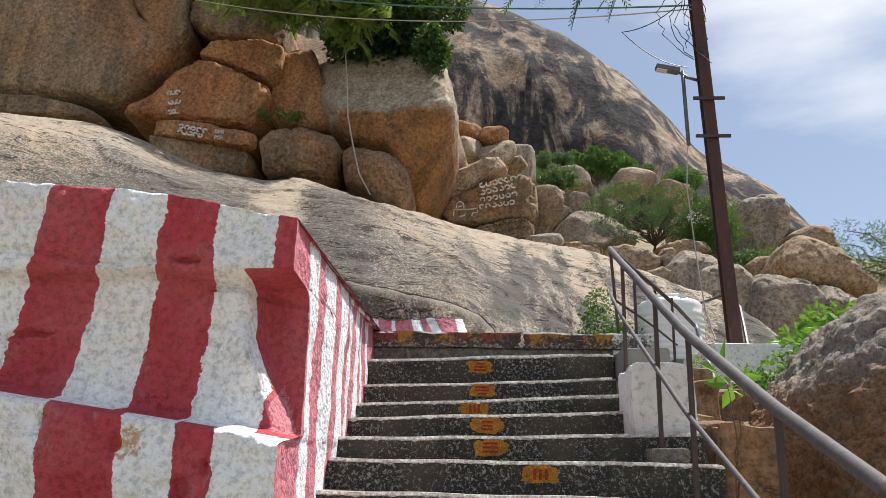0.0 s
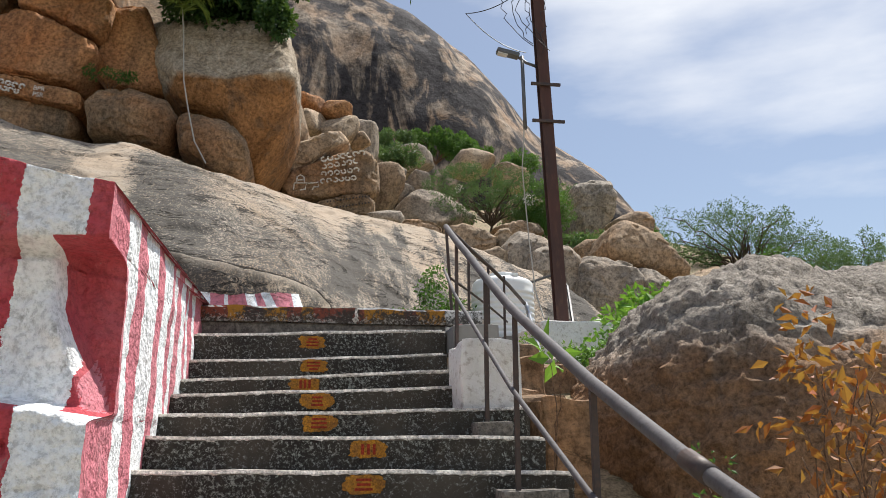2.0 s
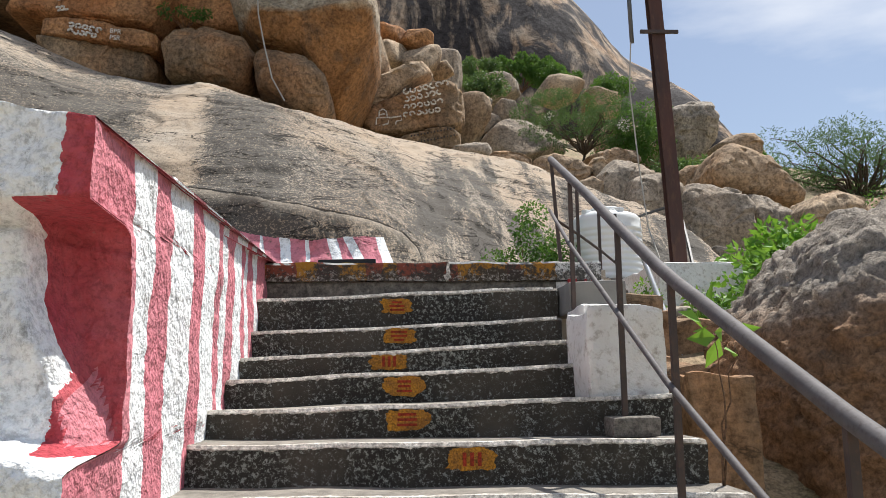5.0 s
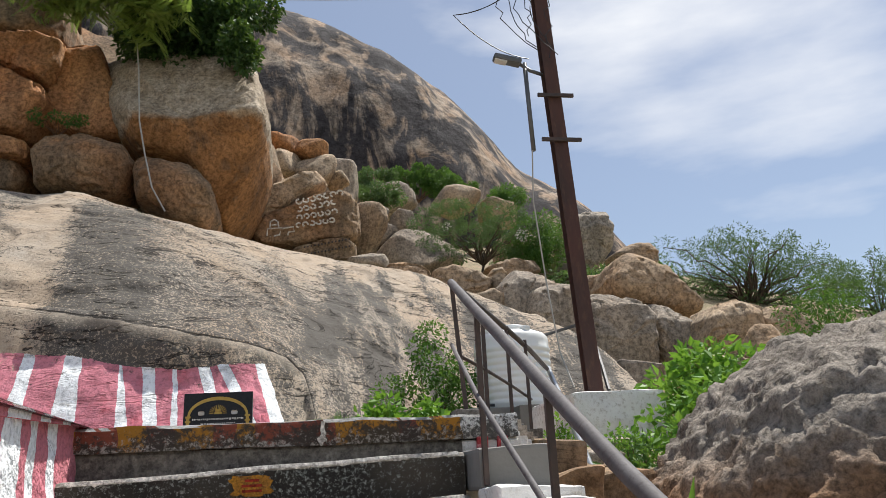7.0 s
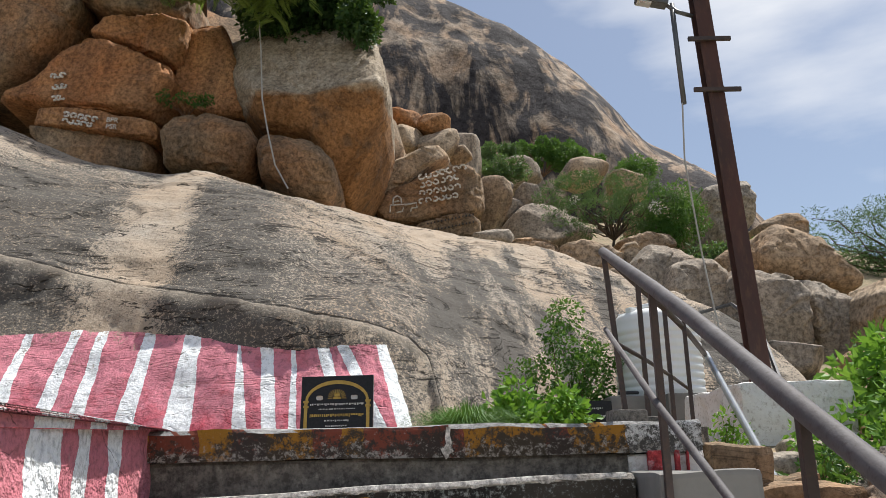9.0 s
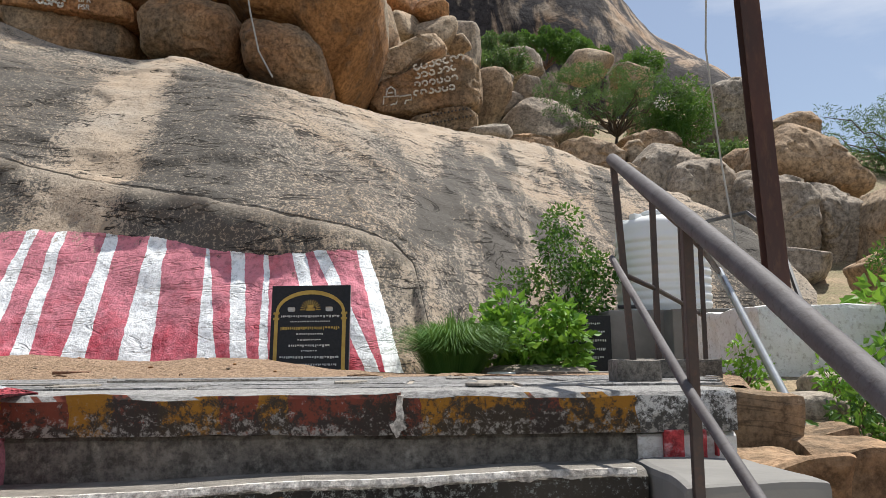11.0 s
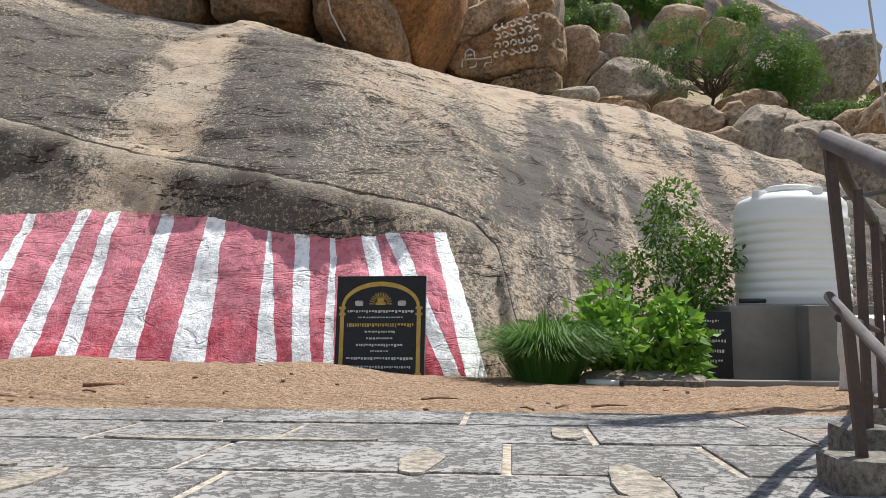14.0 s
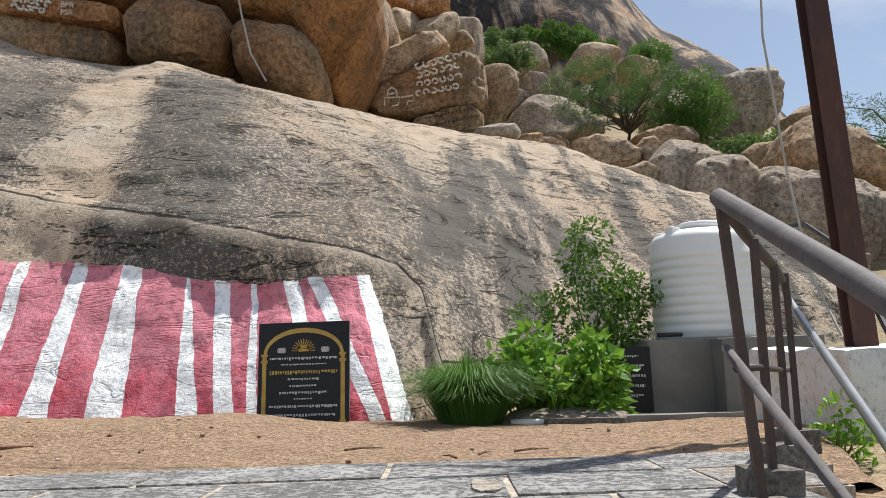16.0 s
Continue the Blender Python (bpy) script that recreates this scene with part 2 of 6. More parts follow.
def leaf_material(name, c1, c2, through=0.35):
    n = Nodes(name)
    g = n.t.nodes.new("ShaderNodeNewGeometry")
    col = n.mix(g.outputs["Random Per Island"], c1, c2)
    col = n.mix(n.ramp(n.noise(1.5, 3), [(0.35, 0.0), (0.7, 0.5)]), col, tuple(v * 0.6 for v in c1))
    n.done(col, 0.55, spec=0.35)
    tr = n.node("BsdfTranslucent")
    n.link(n.mix(0.25, col, (0.35, 0.5, 0.05)), tr.inputs["Color"])
    ms = n.node("MixShader", Fac=through)
    n.link(n.bsdf.outputs[0], ms.inputs[1])
    n.link(tr.outputs[0], ms.inputs[2])
    n.link(ms.outputs[0], n.t.nodes["Material Output"].inputs["Surface"])
    return n.m


def step_material():
    n = Nodes("weathered_step_concrete")
    z = n.axis("Z")
    # dark riser base: black mould, with the risers' shade put into the colour too
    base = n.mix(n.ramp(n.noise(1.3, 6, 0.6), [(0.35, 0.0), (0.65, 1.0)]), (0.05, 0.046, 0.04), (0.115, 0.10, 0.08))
    blotch = n.noise(2.2, 5, 0.6, n.scaled(1, 1, 0.4))
    base = n.mix(n.ramp(blotch, [(0.45, 0.0), (0.6, 0.8)]), base, (0.035, 0.033, 0.03))
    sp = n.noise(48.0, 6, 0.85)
    base = n.mix(n.ramp(n.math("ADD", sp, n.math("MULTIPLY", n.math("SUBTRACT", blotch, 0.5), 0.25)), [(0.54, 0.0), (0.60, 0.8)]), base, (0.42, 0.44, 0.40))
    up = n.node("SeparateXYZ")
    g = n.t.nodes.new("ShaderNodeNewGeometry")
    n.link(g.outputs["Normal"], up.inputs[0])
    # upward faces turn pale, so treads look sunlit by colour as well
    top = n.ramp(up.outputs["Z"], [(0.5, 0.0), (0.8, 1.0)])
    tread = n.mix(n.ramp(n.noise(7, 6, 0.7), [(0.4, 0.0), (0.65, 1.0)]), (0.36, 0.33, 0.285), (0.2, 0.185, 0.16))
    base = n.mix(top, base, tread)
    h = n.math("ADD", n.noise(8, 6, 0.7), n.math("MULTIPLY", sp, 0.5))
    return n.done(base, 0.95, h, 0.02, spec=0.15)


def wall_paint_material():
    """Red and white limewash over rough masonry: the wall beside the stairs."""
    n = Nodes("striped_limewash")
    x, y, z = n.axis("X"), n.axis("Y"), n.axis("Z")
    wob = n.math("MULTIPLY", n.math("SUBTRACT", n.noise(5.0, 6, 0.7), 0.5), 0.10)
    # the side face gets a paler red, grazing sunlight put into its paint
    R, R_LIT, W = (0.46, 0.068, 0.085), (0.60, 0.20, 0.235), (0.86, 0.88, 0.88)
    # front face: upper courses, leaning stripes; ledge below: its own rhythm
    lean = n.math("MULTIPLY", n.math("SUBTRACT", z, 2.2), n.math("MULTIPLY", n.math("ADD", x, 0.3), 0.17))
    u = n.math("DIVIDE", n.math("ADD", n.math("ADD", n.math("ADD", x, wob), lean), 3.0), 3.0)
    def bands(pairs):
        s = [(0.0, R)]
        for a, b in pairs:
            s += [((a + 3) / 3, W), ((b + 3) / 3, R)]
        return s
    upper = n.ramp(u, bands(((-2.75, -2.5), (-2.2, -1.66), (-1.35, -1.08), (-0.84, -0.56))), True)
    u2 = n.math("DIVIDE", n.math("ADD", n.math("ADD", x, wob), 3.0), 3.0)
    lower = n.ramp(u2, bands(((-2.9, -2.5), (-2.1, -1.44), (-1.12, -0.88), (-0.72, -0.44))), True)
    front = n.mix(n.math("LESS_THAN", z, n.math("ADD", 1.46, n.math("MULTIPLY", n.math("ADD", x, 0.47), -0.14))), upper, lower)
    nl = n.ramp(n.math("DIVIDE", n.math("SUBTRACT", z, 1.3), 0.9), [(0.144, 0.515), (0.348, 0.455), (0.5, 0.395), (0.673, 0.335), (0.944, 0.318)])
    nich = n.math("MULTIPLY", n.math("GREATER_THAN", n.math("ADD", x, 1.0), nl), n.math("MULTIPLY", n.math("GREATER_THAN", z, 1.46), n.math("LESS_THAN", z, 2.175)))
    front = n.mix(nich, front, R)
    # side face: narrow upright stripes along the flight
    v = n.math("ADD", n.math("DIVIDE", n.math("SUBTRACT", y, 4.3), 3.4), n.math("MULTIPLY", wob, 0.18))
    s = [(0.0, R_LIT)]
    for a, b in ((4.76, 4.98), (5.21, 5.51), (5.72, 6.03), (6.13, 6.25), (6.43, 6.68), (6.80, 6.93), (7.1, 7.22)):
        s += [((a - 4.3) / 3.4, W), ((b - 4.3) / 3.4, R_LIT)]
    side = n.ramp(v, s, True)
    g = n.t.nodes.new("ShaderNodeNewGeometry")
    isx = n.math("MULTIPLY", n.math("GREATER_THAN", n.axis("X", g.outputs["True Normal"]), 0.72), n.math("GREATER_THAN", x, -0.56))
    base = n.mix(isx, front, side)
    base = n.mix(n.ramp(n.noise(2.0, 6, 0.65), [(0.45, 0.0), (0.75, 0.4)]), base, n.mix(0.5, base, (0.62, 0.45, 0.45)))
    grime = n.noise(7.0, 9, 0.8, n.scaled(1, 1, 0.45))
    base = n.mix(n.ramp(grime, [(0.59, 0.0), (0.66, 0.6), (0.74, 0.85)]), base, (0.27, 0.255, 0.23))
    pit = n.noise(34.0, 3, 0.75)
    base = n.mix(0.8, base, n.ramp(pit, [(0.36, 0.68), (0.5, 1.04), (0.66, 1.2)]), "MULTIPLY")
    cr = n.noise(1.1, 4, 0.6, n.scaled(1, 1, 1.5), 1.0)
    crack = n.ramp(n.math("ABSOLUTE", n.math("SUBTRACT", cr, 0.5)), [(0.0, 1.0), (0.005, 0.0)])
    base = n.mix(n.math("MULTIPLY", crack, n.ramp(n.noise(1.5, 3), [(0.55, 0.0), (0.62, 0.9)])), base, (0.05, 0.03, 0.03))
    spot = n.math("ADD", n.math("POWER", n.math("ABSOLUTE", n.math("DIVIDE", n.math("ADD", x, 1.063), 0.07)), 2.0), n.math("POWER", n.math("ABSOLUTE", n.math("DIVIDE", n.math("SUBTRACT", z, 1.42), 0.08)), 2.0))
    spot = n.math("ADD", spot, n.math("MULTIPLY", n.math("SUBTRACT", n.noise(28.0, 4, 0.7), 0.5), 5.0))
    base = n.mix(n.ramp(spot, [(0.1, 0.8), (0.8, 0.0)]), base, (0.50, 0.24, 0.04))
    rust = n.noise(1.6, 5, 0.6)
    base = n.mix(n.ramp(rust, [(0.7, 0.0), (0.78, 0.7)]), base, (0.42, 0.22, 0.07))
    h = n.math("ADD", n.noise(9, 5, 0.65), n.math("MULTIPLY", n.noise(36, 2, 0.6), 0.2))
    return n.done(base, 0.9, h, 0.036, spec=0.2)


def edge_paint_material():
    """Worn yellow and red paint on the platform's edge, white at its end."""
    n = Nodes("worn_edge_paint")
    x, z = n.axis("X"), n.axis("Z")
    u = n.math("ADD", n.math("DIVIDE", n.math("ADD", x, 0.7), 2.7), n.math("MULTIPLY", n.math("SUBTRACT", n.noise(5, 5, 0.6), 0.5), 0.05))
    Y, R, W = (0.40, 0.19, 0.03), (0.24, 0.07, 0.045), (0.72, 0.72, 0.70)
    pairs = [(0.0, Y), (0.07, R), (0.13, Y), (0.19, R), (0.24, Y), (0.31, R), (0.35, Y), (0.39, R), (0.47, R), (0.53, Y), (0.66, R), (0.69, Y), (0.77, W)]
    base = n.ramp(u, pairs, True)
    sp = n.noise(26, 8, 0.85)
    low = n.math("MULTIPLY", n.math("SUBTRACT", 2.40, z), 1.1)
    wear = n.math("ADD", n.math("ADD", sp, low), n.math("MULTIPLY", n.math("SUBTRACT", n.noise(3.0, 4, 0.6), 0.5), 0.7))
    base = n.mix(n.ramp(wear, [(0.46, 0.0), (0.54, 0.95)]), base, (0.055, 0.05, 0.043))
    base = n.mix(n.ramp(n.math("ADD", n.noise(31, 7, 0.85), low), [(0.58, 0.0), (0.64, 0.8)]), base, (0.46, 0.43, 0.38))
    g = n.t.nodes.new("ShaderNodeNewGeometry")
    top = n.math("GREATER_THAN", n.axis("Z", g.outputs["Normal"]), 0.6)
    stone = n.mix(n.ramp(n.noise(30, 8, 0.85, n.scaled(1, 2.5, 1)), [(0.38, 0.0), (0.6, 1.0)]), (0.12, 0.118, 0.11), (0.52, 0.505, 0.48))
    base = n.mix(top, base, stone)
    return n.done(base, 0.92, sp, 0.01, spec=0.2)


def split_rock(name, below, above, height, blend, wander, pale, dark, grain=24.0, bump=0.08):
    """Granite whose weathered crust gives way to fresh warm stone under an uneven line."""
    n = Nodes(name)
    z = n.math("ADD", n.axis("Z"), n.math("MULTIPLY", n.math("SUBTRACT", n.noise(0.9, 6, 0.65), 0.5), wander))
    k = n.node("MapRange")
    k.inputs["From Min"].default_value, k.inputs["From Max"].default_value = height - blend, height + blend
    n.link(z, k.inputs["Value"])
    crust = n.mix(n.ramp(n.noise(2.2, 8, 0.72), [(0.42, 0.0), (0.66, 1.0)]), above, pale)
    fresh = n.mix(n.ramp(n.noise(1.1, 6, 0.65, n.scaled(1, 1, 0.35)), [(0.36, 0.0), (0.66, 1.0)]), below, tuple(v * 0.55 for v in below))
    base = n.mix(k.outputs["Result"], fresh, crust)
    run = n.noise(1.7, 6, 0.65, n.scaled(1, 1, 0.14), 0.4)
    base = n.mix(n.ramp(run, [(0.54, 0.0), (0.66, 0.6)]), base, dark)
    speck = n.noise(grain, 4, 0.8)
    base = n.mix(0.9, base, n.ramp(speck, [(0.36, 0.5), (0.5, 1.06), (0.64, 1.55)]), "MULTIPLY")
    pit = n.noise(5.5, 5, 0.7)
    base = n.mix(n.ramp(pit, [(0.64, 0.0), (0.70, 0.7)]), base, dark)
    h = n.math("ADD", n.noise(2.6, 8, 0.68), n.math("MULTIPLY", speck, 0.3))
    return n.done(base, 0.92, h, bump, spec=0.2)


def slab_material():
    """Hand-chiselled granite paving: pale stone with dense dark pits, worn smooth in patches."""
    n = Nodes("chiselled_granite_paving")
    info = n.t.nodes.new("ShaderNodeObjectInfo")
    base = n.mix(n.ramp(n.noise(2.4, 6, 0.65), [(0.35, 0.0), (0.65, 1.0)]), (0.37, 0.365, 0.355), (0.255, 0.25, 0.243))
    base = n.mix(n.math("MULTIPLY", info.outputs["Random"], 0.45), base, (0.26, 0.25, 0.235))
    pit = n.noise(30.0, 4, 0.75)
    worn = n.noise(3.1, 5, 0.7)
    dark = n.ramp(n.math("ADD", pit, n.math("MULTIPLY", n.math("SUBTRACT", worn, 0.5), 0.35)), [(0.49, 0.0), (0.56, 0.85)])
    base = n.mix(dark, base, (0.10, 0.10, 0.095))
    base = n.mix(n.ramp(n.noise(1.1, 6, 0.7), [(0.58, 0.0), (0.72, 0.55)]), base, (0.40, 0.31, 0.22))
    h = n.math("SUBTRACT", n.noise(6.0, 5, 0.6), n.math("MULTIPLY", dark, 0.4))
    return n.done(base, 0.9, h, 0.014, spec=0.2)


M = dict(
    dome=painted_rock_material(),
    boulder=rock_material("weathered_granite_boulder", (0.40, 0.31, 0.215), (0.34, 0.215, 0.12), (0.12, 0.105, 0.085), 0.42, 0.35),
    ochre=rock_material("ochre_granite", (0.30, 0.215, 0.135), (0.30, 0.155, 0.075), (0.085, 0.07, 0.05), 0.7, 0.25, upright=0.12),
    orange=rock_material("orange_granite", (0.42, 0.23, 0.11), (0.36, 0.15, 0.06), (0.13, 0.075, 0.045), 0.55, 0.15, upright=0.12),
    grey=rock_material("grey_granite", (0.36, 0.31, 0.25), (0.31, 0.24, 0.175), (0.10, 0.092, 0.08), 0.5, 0.5),
    hill=rock_material("hill_granite", (0.30, 0.245, 0.19), (0.31, 0.21, 0.135), (0.032, 0.03, 0.033), 0.97, 0.2, 1.2, 0.10, 0.035, (0.42, 0.51), 0.2),
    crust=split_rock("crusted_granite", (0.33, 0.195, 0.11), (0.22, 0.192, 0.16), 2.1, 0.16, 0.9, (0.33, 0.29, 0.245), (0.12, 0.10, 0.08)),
    # grey-tan over orange stone; the underside's shade is partly in these colours
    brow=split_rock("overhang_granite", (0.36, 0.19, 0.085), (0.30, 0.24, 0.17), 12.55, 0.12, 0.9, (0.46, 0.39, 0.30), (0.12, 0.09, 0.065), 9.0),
    wall=wall_paint_material(),
    step=step_material(),
    nosing=simple("worn_whitewash", (0.66, 0.63, 0.57), (0.40, 0.36, 0.31), 9, 0.95, 0.006, (0.2, 0.18, 0.15)),
    edge=edge_paint_material(),
    plaster=simple("dark_grey_plaster", (0.17, 0.15, 0.125), (0.085, 0.078, 0.068), 2.4, 0.95, 0.012, (0.26, 0.24, 0.2)),
    slab=slab_material(),
    joint=simple("mortar_joint", (0.44, 0.39, 0.32), (0.33, 0.28, 0.22), 5.0, 0.95, 0.01),
    patch=simple("old_cement_smear", (0.33, 0.295, 0.245), (0.24, 0.215, 0.18), 6.0, 0.95, 0.01, (0.15, 0.14, 0.12)),
    sand=simple("sandy_soil", (0.355, 0.245, 0.16), (0.29, 0.195, 0.122), 7.0, 0.98, 0.05, (0.2, 0.13, 0.085)),
    earth=simple("dry_hillside_soil", (0.30, 0.225, 0.145), (0.20, 0.17, 0.10), 0.7, 0.98, 0.05, (0.13, 0.14, 0.06)),
    white=simple("flaking_white_wash", (0.84, 0.83, 0.80), (0.72, 0.70, 0.66), 3.5, 0.84, 0.02, (0.33, 0.28, 0.22)),
    concrete=simple("grey_cement_render", (0.25, 0.24, 0.22), (0.17, 0.165, 0.15), 1.7, 0.84, 0.006),
    block=simple("rough_concrete_block", (0.19, 0.17, 0.145), (0.115, 0.105, 0.09), 8, 0.95, 0.012),
    rail=simple("worn_grey_steel_pipe", (0.135, 0.125, 0.125), (0.095, 0.085, 0.085), 9, 0.68, 0.002, (0.07, 0.055, 0.05), 0.0, 0.25),
    post=simple("dark_brown_painted_steel", (0.055, 0.043, 0.04), (0.085, 0.06, 0.05), 7, 0.55, 0.002, (0.12, 0.07, 0.05), 0.2, 0.4),
    galv=simple("galvanised_pipe", (0.46, 0.48, 0.50), (0.36, 0.38, 0.40), 9, 0.3, 0.001, None, 0.8, 0.5),
    pole=simple("rusty_red_iron", (0.105, 0.05, 0.04), (0.065, 0.042, 0.038), 3.0, 0.7, 0.004, (0.14, 0.075, 0.05), 0.2, 0.3, (1, 1, 0.3)),
    tank=simple("white_polythene", (0.80, 0.81, 0.80), (0.76, 0.77, 0.75), 1.2, 0.38, 0.0005, None, 0.0, 0.5),
    granite=simple("polished_black_granite", (0.012, 0.012, 0.013), (0.02, 0.02, 0.021), 40, 0.28, 0.0002, None, 0.0, 0.25),
    gold=simple("gilt_paint", (0.52, 0.36, 0.08), (0.42, 0.27, 0.05), 12, 0.5, 0.001, None, 0.2, 0.5),
    letter=simple("white_letter_paint", (0.62, 0.62, 0.60), (0.5, 0.5, 0.48), 12, 0.7, 0.001),
    chalk=simple("white_rock_paint", (0.70, 0.68, 0.64), (0.55, 0.52, 0.47), 5, 0.9, 0.004, (0.4, 0.33, 0.26)),
    turmeric=simple("turmeric_paste", (0.44, 0.20, 0.02), (0.24, 0.11, 0.025), 22, 0.9, 0.004, (0.06, 0.05, 0.035)),
    kumkum=simple("vermilion_marks", (0.30, 0.035, 0.015), (0.22, 0.03, 0.015), 14, 0.9, 0.002),
    red=simple("red_wash", (0.42, 0.05, 0.055), (0.36, 0.05, 0.05), 5, 0.9, 0.01, (0.5, 0.3, 0.3)),
    cable=simple("black_cable", (0.03, 0.03, 0.032), (0.05, 0.05, 0.05), 5, 0.5, 0.0),
    green_cable=simple("green_cable", (0.05, 0.16, 0.12), (0.09, 0.2, 0.16), 5, 0.6, 0.0),
    pale_cable=simple("pale_cord", (0.45, 0.43, 0.38), (0.38, 0.36, 0.32), 5, 0.8, 0.0),
    lamp=simple("grey_lamp_casting", (0.11, 0.115, 0.12), (0.15, 0.155, 0.16), 8, 0.45, 0.0, None, 0.4),
    glass=simple("frosted_lamp_lens", (0.6, 0.62, 0.62), (0.55, 0.56, 0.56), 8, 0.2, 0.0),
    bark=simple("grey_brown_bark", (0.12, 0.09, 0.065), (0.075, 0.058, 0.043), 7, 0.95, 0.02, None, 0.0, 0.2, (1, 1, 0.3)),
    twig=simple("dry_stem", (0.17, 0.10, 0.06), (0.11, 0.07, 0.045), 9, 0.95, 0.005),
    leaf=leaf_material("bright_green_leaf", (0.11, 0.28, 0.03), (0.23, 0.42, 0.055)),
    leaf_mid=leaf_material("mid_green_leaf", (0.045, 0.135, 0.025), (0.085, 0.20, 0.035)),
    leaf_dark=leaf_material("dark_green_leaf", (0.022, 0.065, 0.016), (0.045, 0.11, 0.022), 0.25),
    leaf_feather=leaf_material("feathery_yellow_green_leaf", (0.17, 0.27, 0.05), (0.27, 0.36, 0.085)),
    leaf_acacia=leaf_material("grey_green_acacia_leaf", (0.055, 0.125, 0.045), (0.105, 0.175, 0.07)),
    leaf_dry=leaf_material("orange_withered_leaf", (0.42, 0.10, 0.025), (0.34, 0.14, 0.04)),
    grass=leaf_material("long_green_grass", (0.06, 0.17, 0.03), (0.13, 0.27, 0.06), 0.25),
    flower=simple("white_blossom", (0.72, 0.70, 0.64), (0.62, 0.6, 0.55), 4, 0.9, 0.0),
    brick=simple("brown_fired_brick", (0.22, 0.105, 0.06), (0.15, 0.085, 0.055), 9, 0.95, 0.006),
)


# ---------------------------------------------------------------- building tools
def put_mesh(name, bm, material, smooth=False):
    me = bpy.data.meshes.new(name)
    bm.normal_update()
    bm.to_mesh(me)
    bm.free()
    me.materials.append(material)
    if smooth:
        me.polygons.foreach_set("use_smooth", [True] * len(me.polygons))
    return new(name, me)


def data_mesh(name, verts, faces, material, smooth=False):
    me = bpy.data.meshes.new(name)
    me.from_pydata([tuple(v) for v in verts], [], [tuple(f) for f in faces])
    me.materials.append(material)
    if smooth:
        me.polygons.foreach_set("use_smooth", [True] * len(me.polygons))
    me.update()
    return new(name, me)


def part(name, bm, material, parent, label="", smooth=False):
    ob = put_mesh(name, bm, material, smooth)
    ob.parent = parent
    if label:
        tagged(ob, label)
    return ob


def under(ob, parent, label=""):
    ob.parent = parent
    if label:
        tagged(ob, label)
    return ob


def empty(name, label, category, group=""):
    return tagged(new(name), label, category, group)


def box_bm(lo, hi, bevel=0.0, rough=0.0, cuts=0, seed=0):
    bm = bmesh.new()
    bmesh.ops.create_cube(bm, size=1.0)
    c, s = (Vector(lo) + Vector(hi)) / 2, Vector(hi) - Vector(lo)
    for v in bm.verts:
        v.co = Vector((v.co.x * s.x, v.co.y * s.y, v.co.z * s.z)) + c
    if bevel:
        bmesh.ops.bevel(bm, geom=bm.edges[:], offset=bevel, segments=2, affect="EDGES", profile=0.6)
    if cuts:
        bmesh.ops.subdivide_edges(bm, edges=bm.edges[:], cuts=cuts, use_grid_fill=True)
    if rough:
        for v in bm.verts:
            v.co += Vector(noise.noise_vector(v.co * 4.0 + Vector((seed, 0, 0)))) * rough
    return bm


def tube_data(points, radii, sides=8):
    pts = [Vector(p) for p in points]
    if isinstance(radii, (int, float)):
        radii = [radii] * len(pts)
    verts, faces = [], []
    for i, p in enumerate(pts):
        d = (pts[min(i + 1, len(pts) - 1)] - pts[max(i - 1, 0)]).normalized()
        a = d.cross(Vector((0, 0, 1)))
        a = Vector((1, 0, 0)) if a.length < 1e-3 else a.normalized()
        b = a.cross(d)
        for k in range(sides):
            an = 2 * math.pi * k / sides
            verts.append(p + (a * math.cos(an) + b * math.sin(an)) * radii[i])
    for i in range(len(pts) - 1):
        for k in range(sides):
            q = (k + 1) % sides
            faces.append((i * sides + k, i * sides + q, (i + 1) * sides + q, (i + 1) * sides + k))
    faces.append(tuple(reversed(range(sides))))
    faces.append(tuple(range((len(pts) - 1) * sides, len(pts) * sides)))
    return verts, faces


def tube(name, points, radii, material, sides=8):
    return data_mesh(name, *tube_data(points, radii, sides), material, sides > 5)


def sag(a, b, drop, n=24):
    a, b = Vector(a), Vector(b)
    return [a.lerp(b, i / n) - Vector((0, 0, drop * 4 * (i / n) * (1 - i / n))) for i in range(n + 1)]


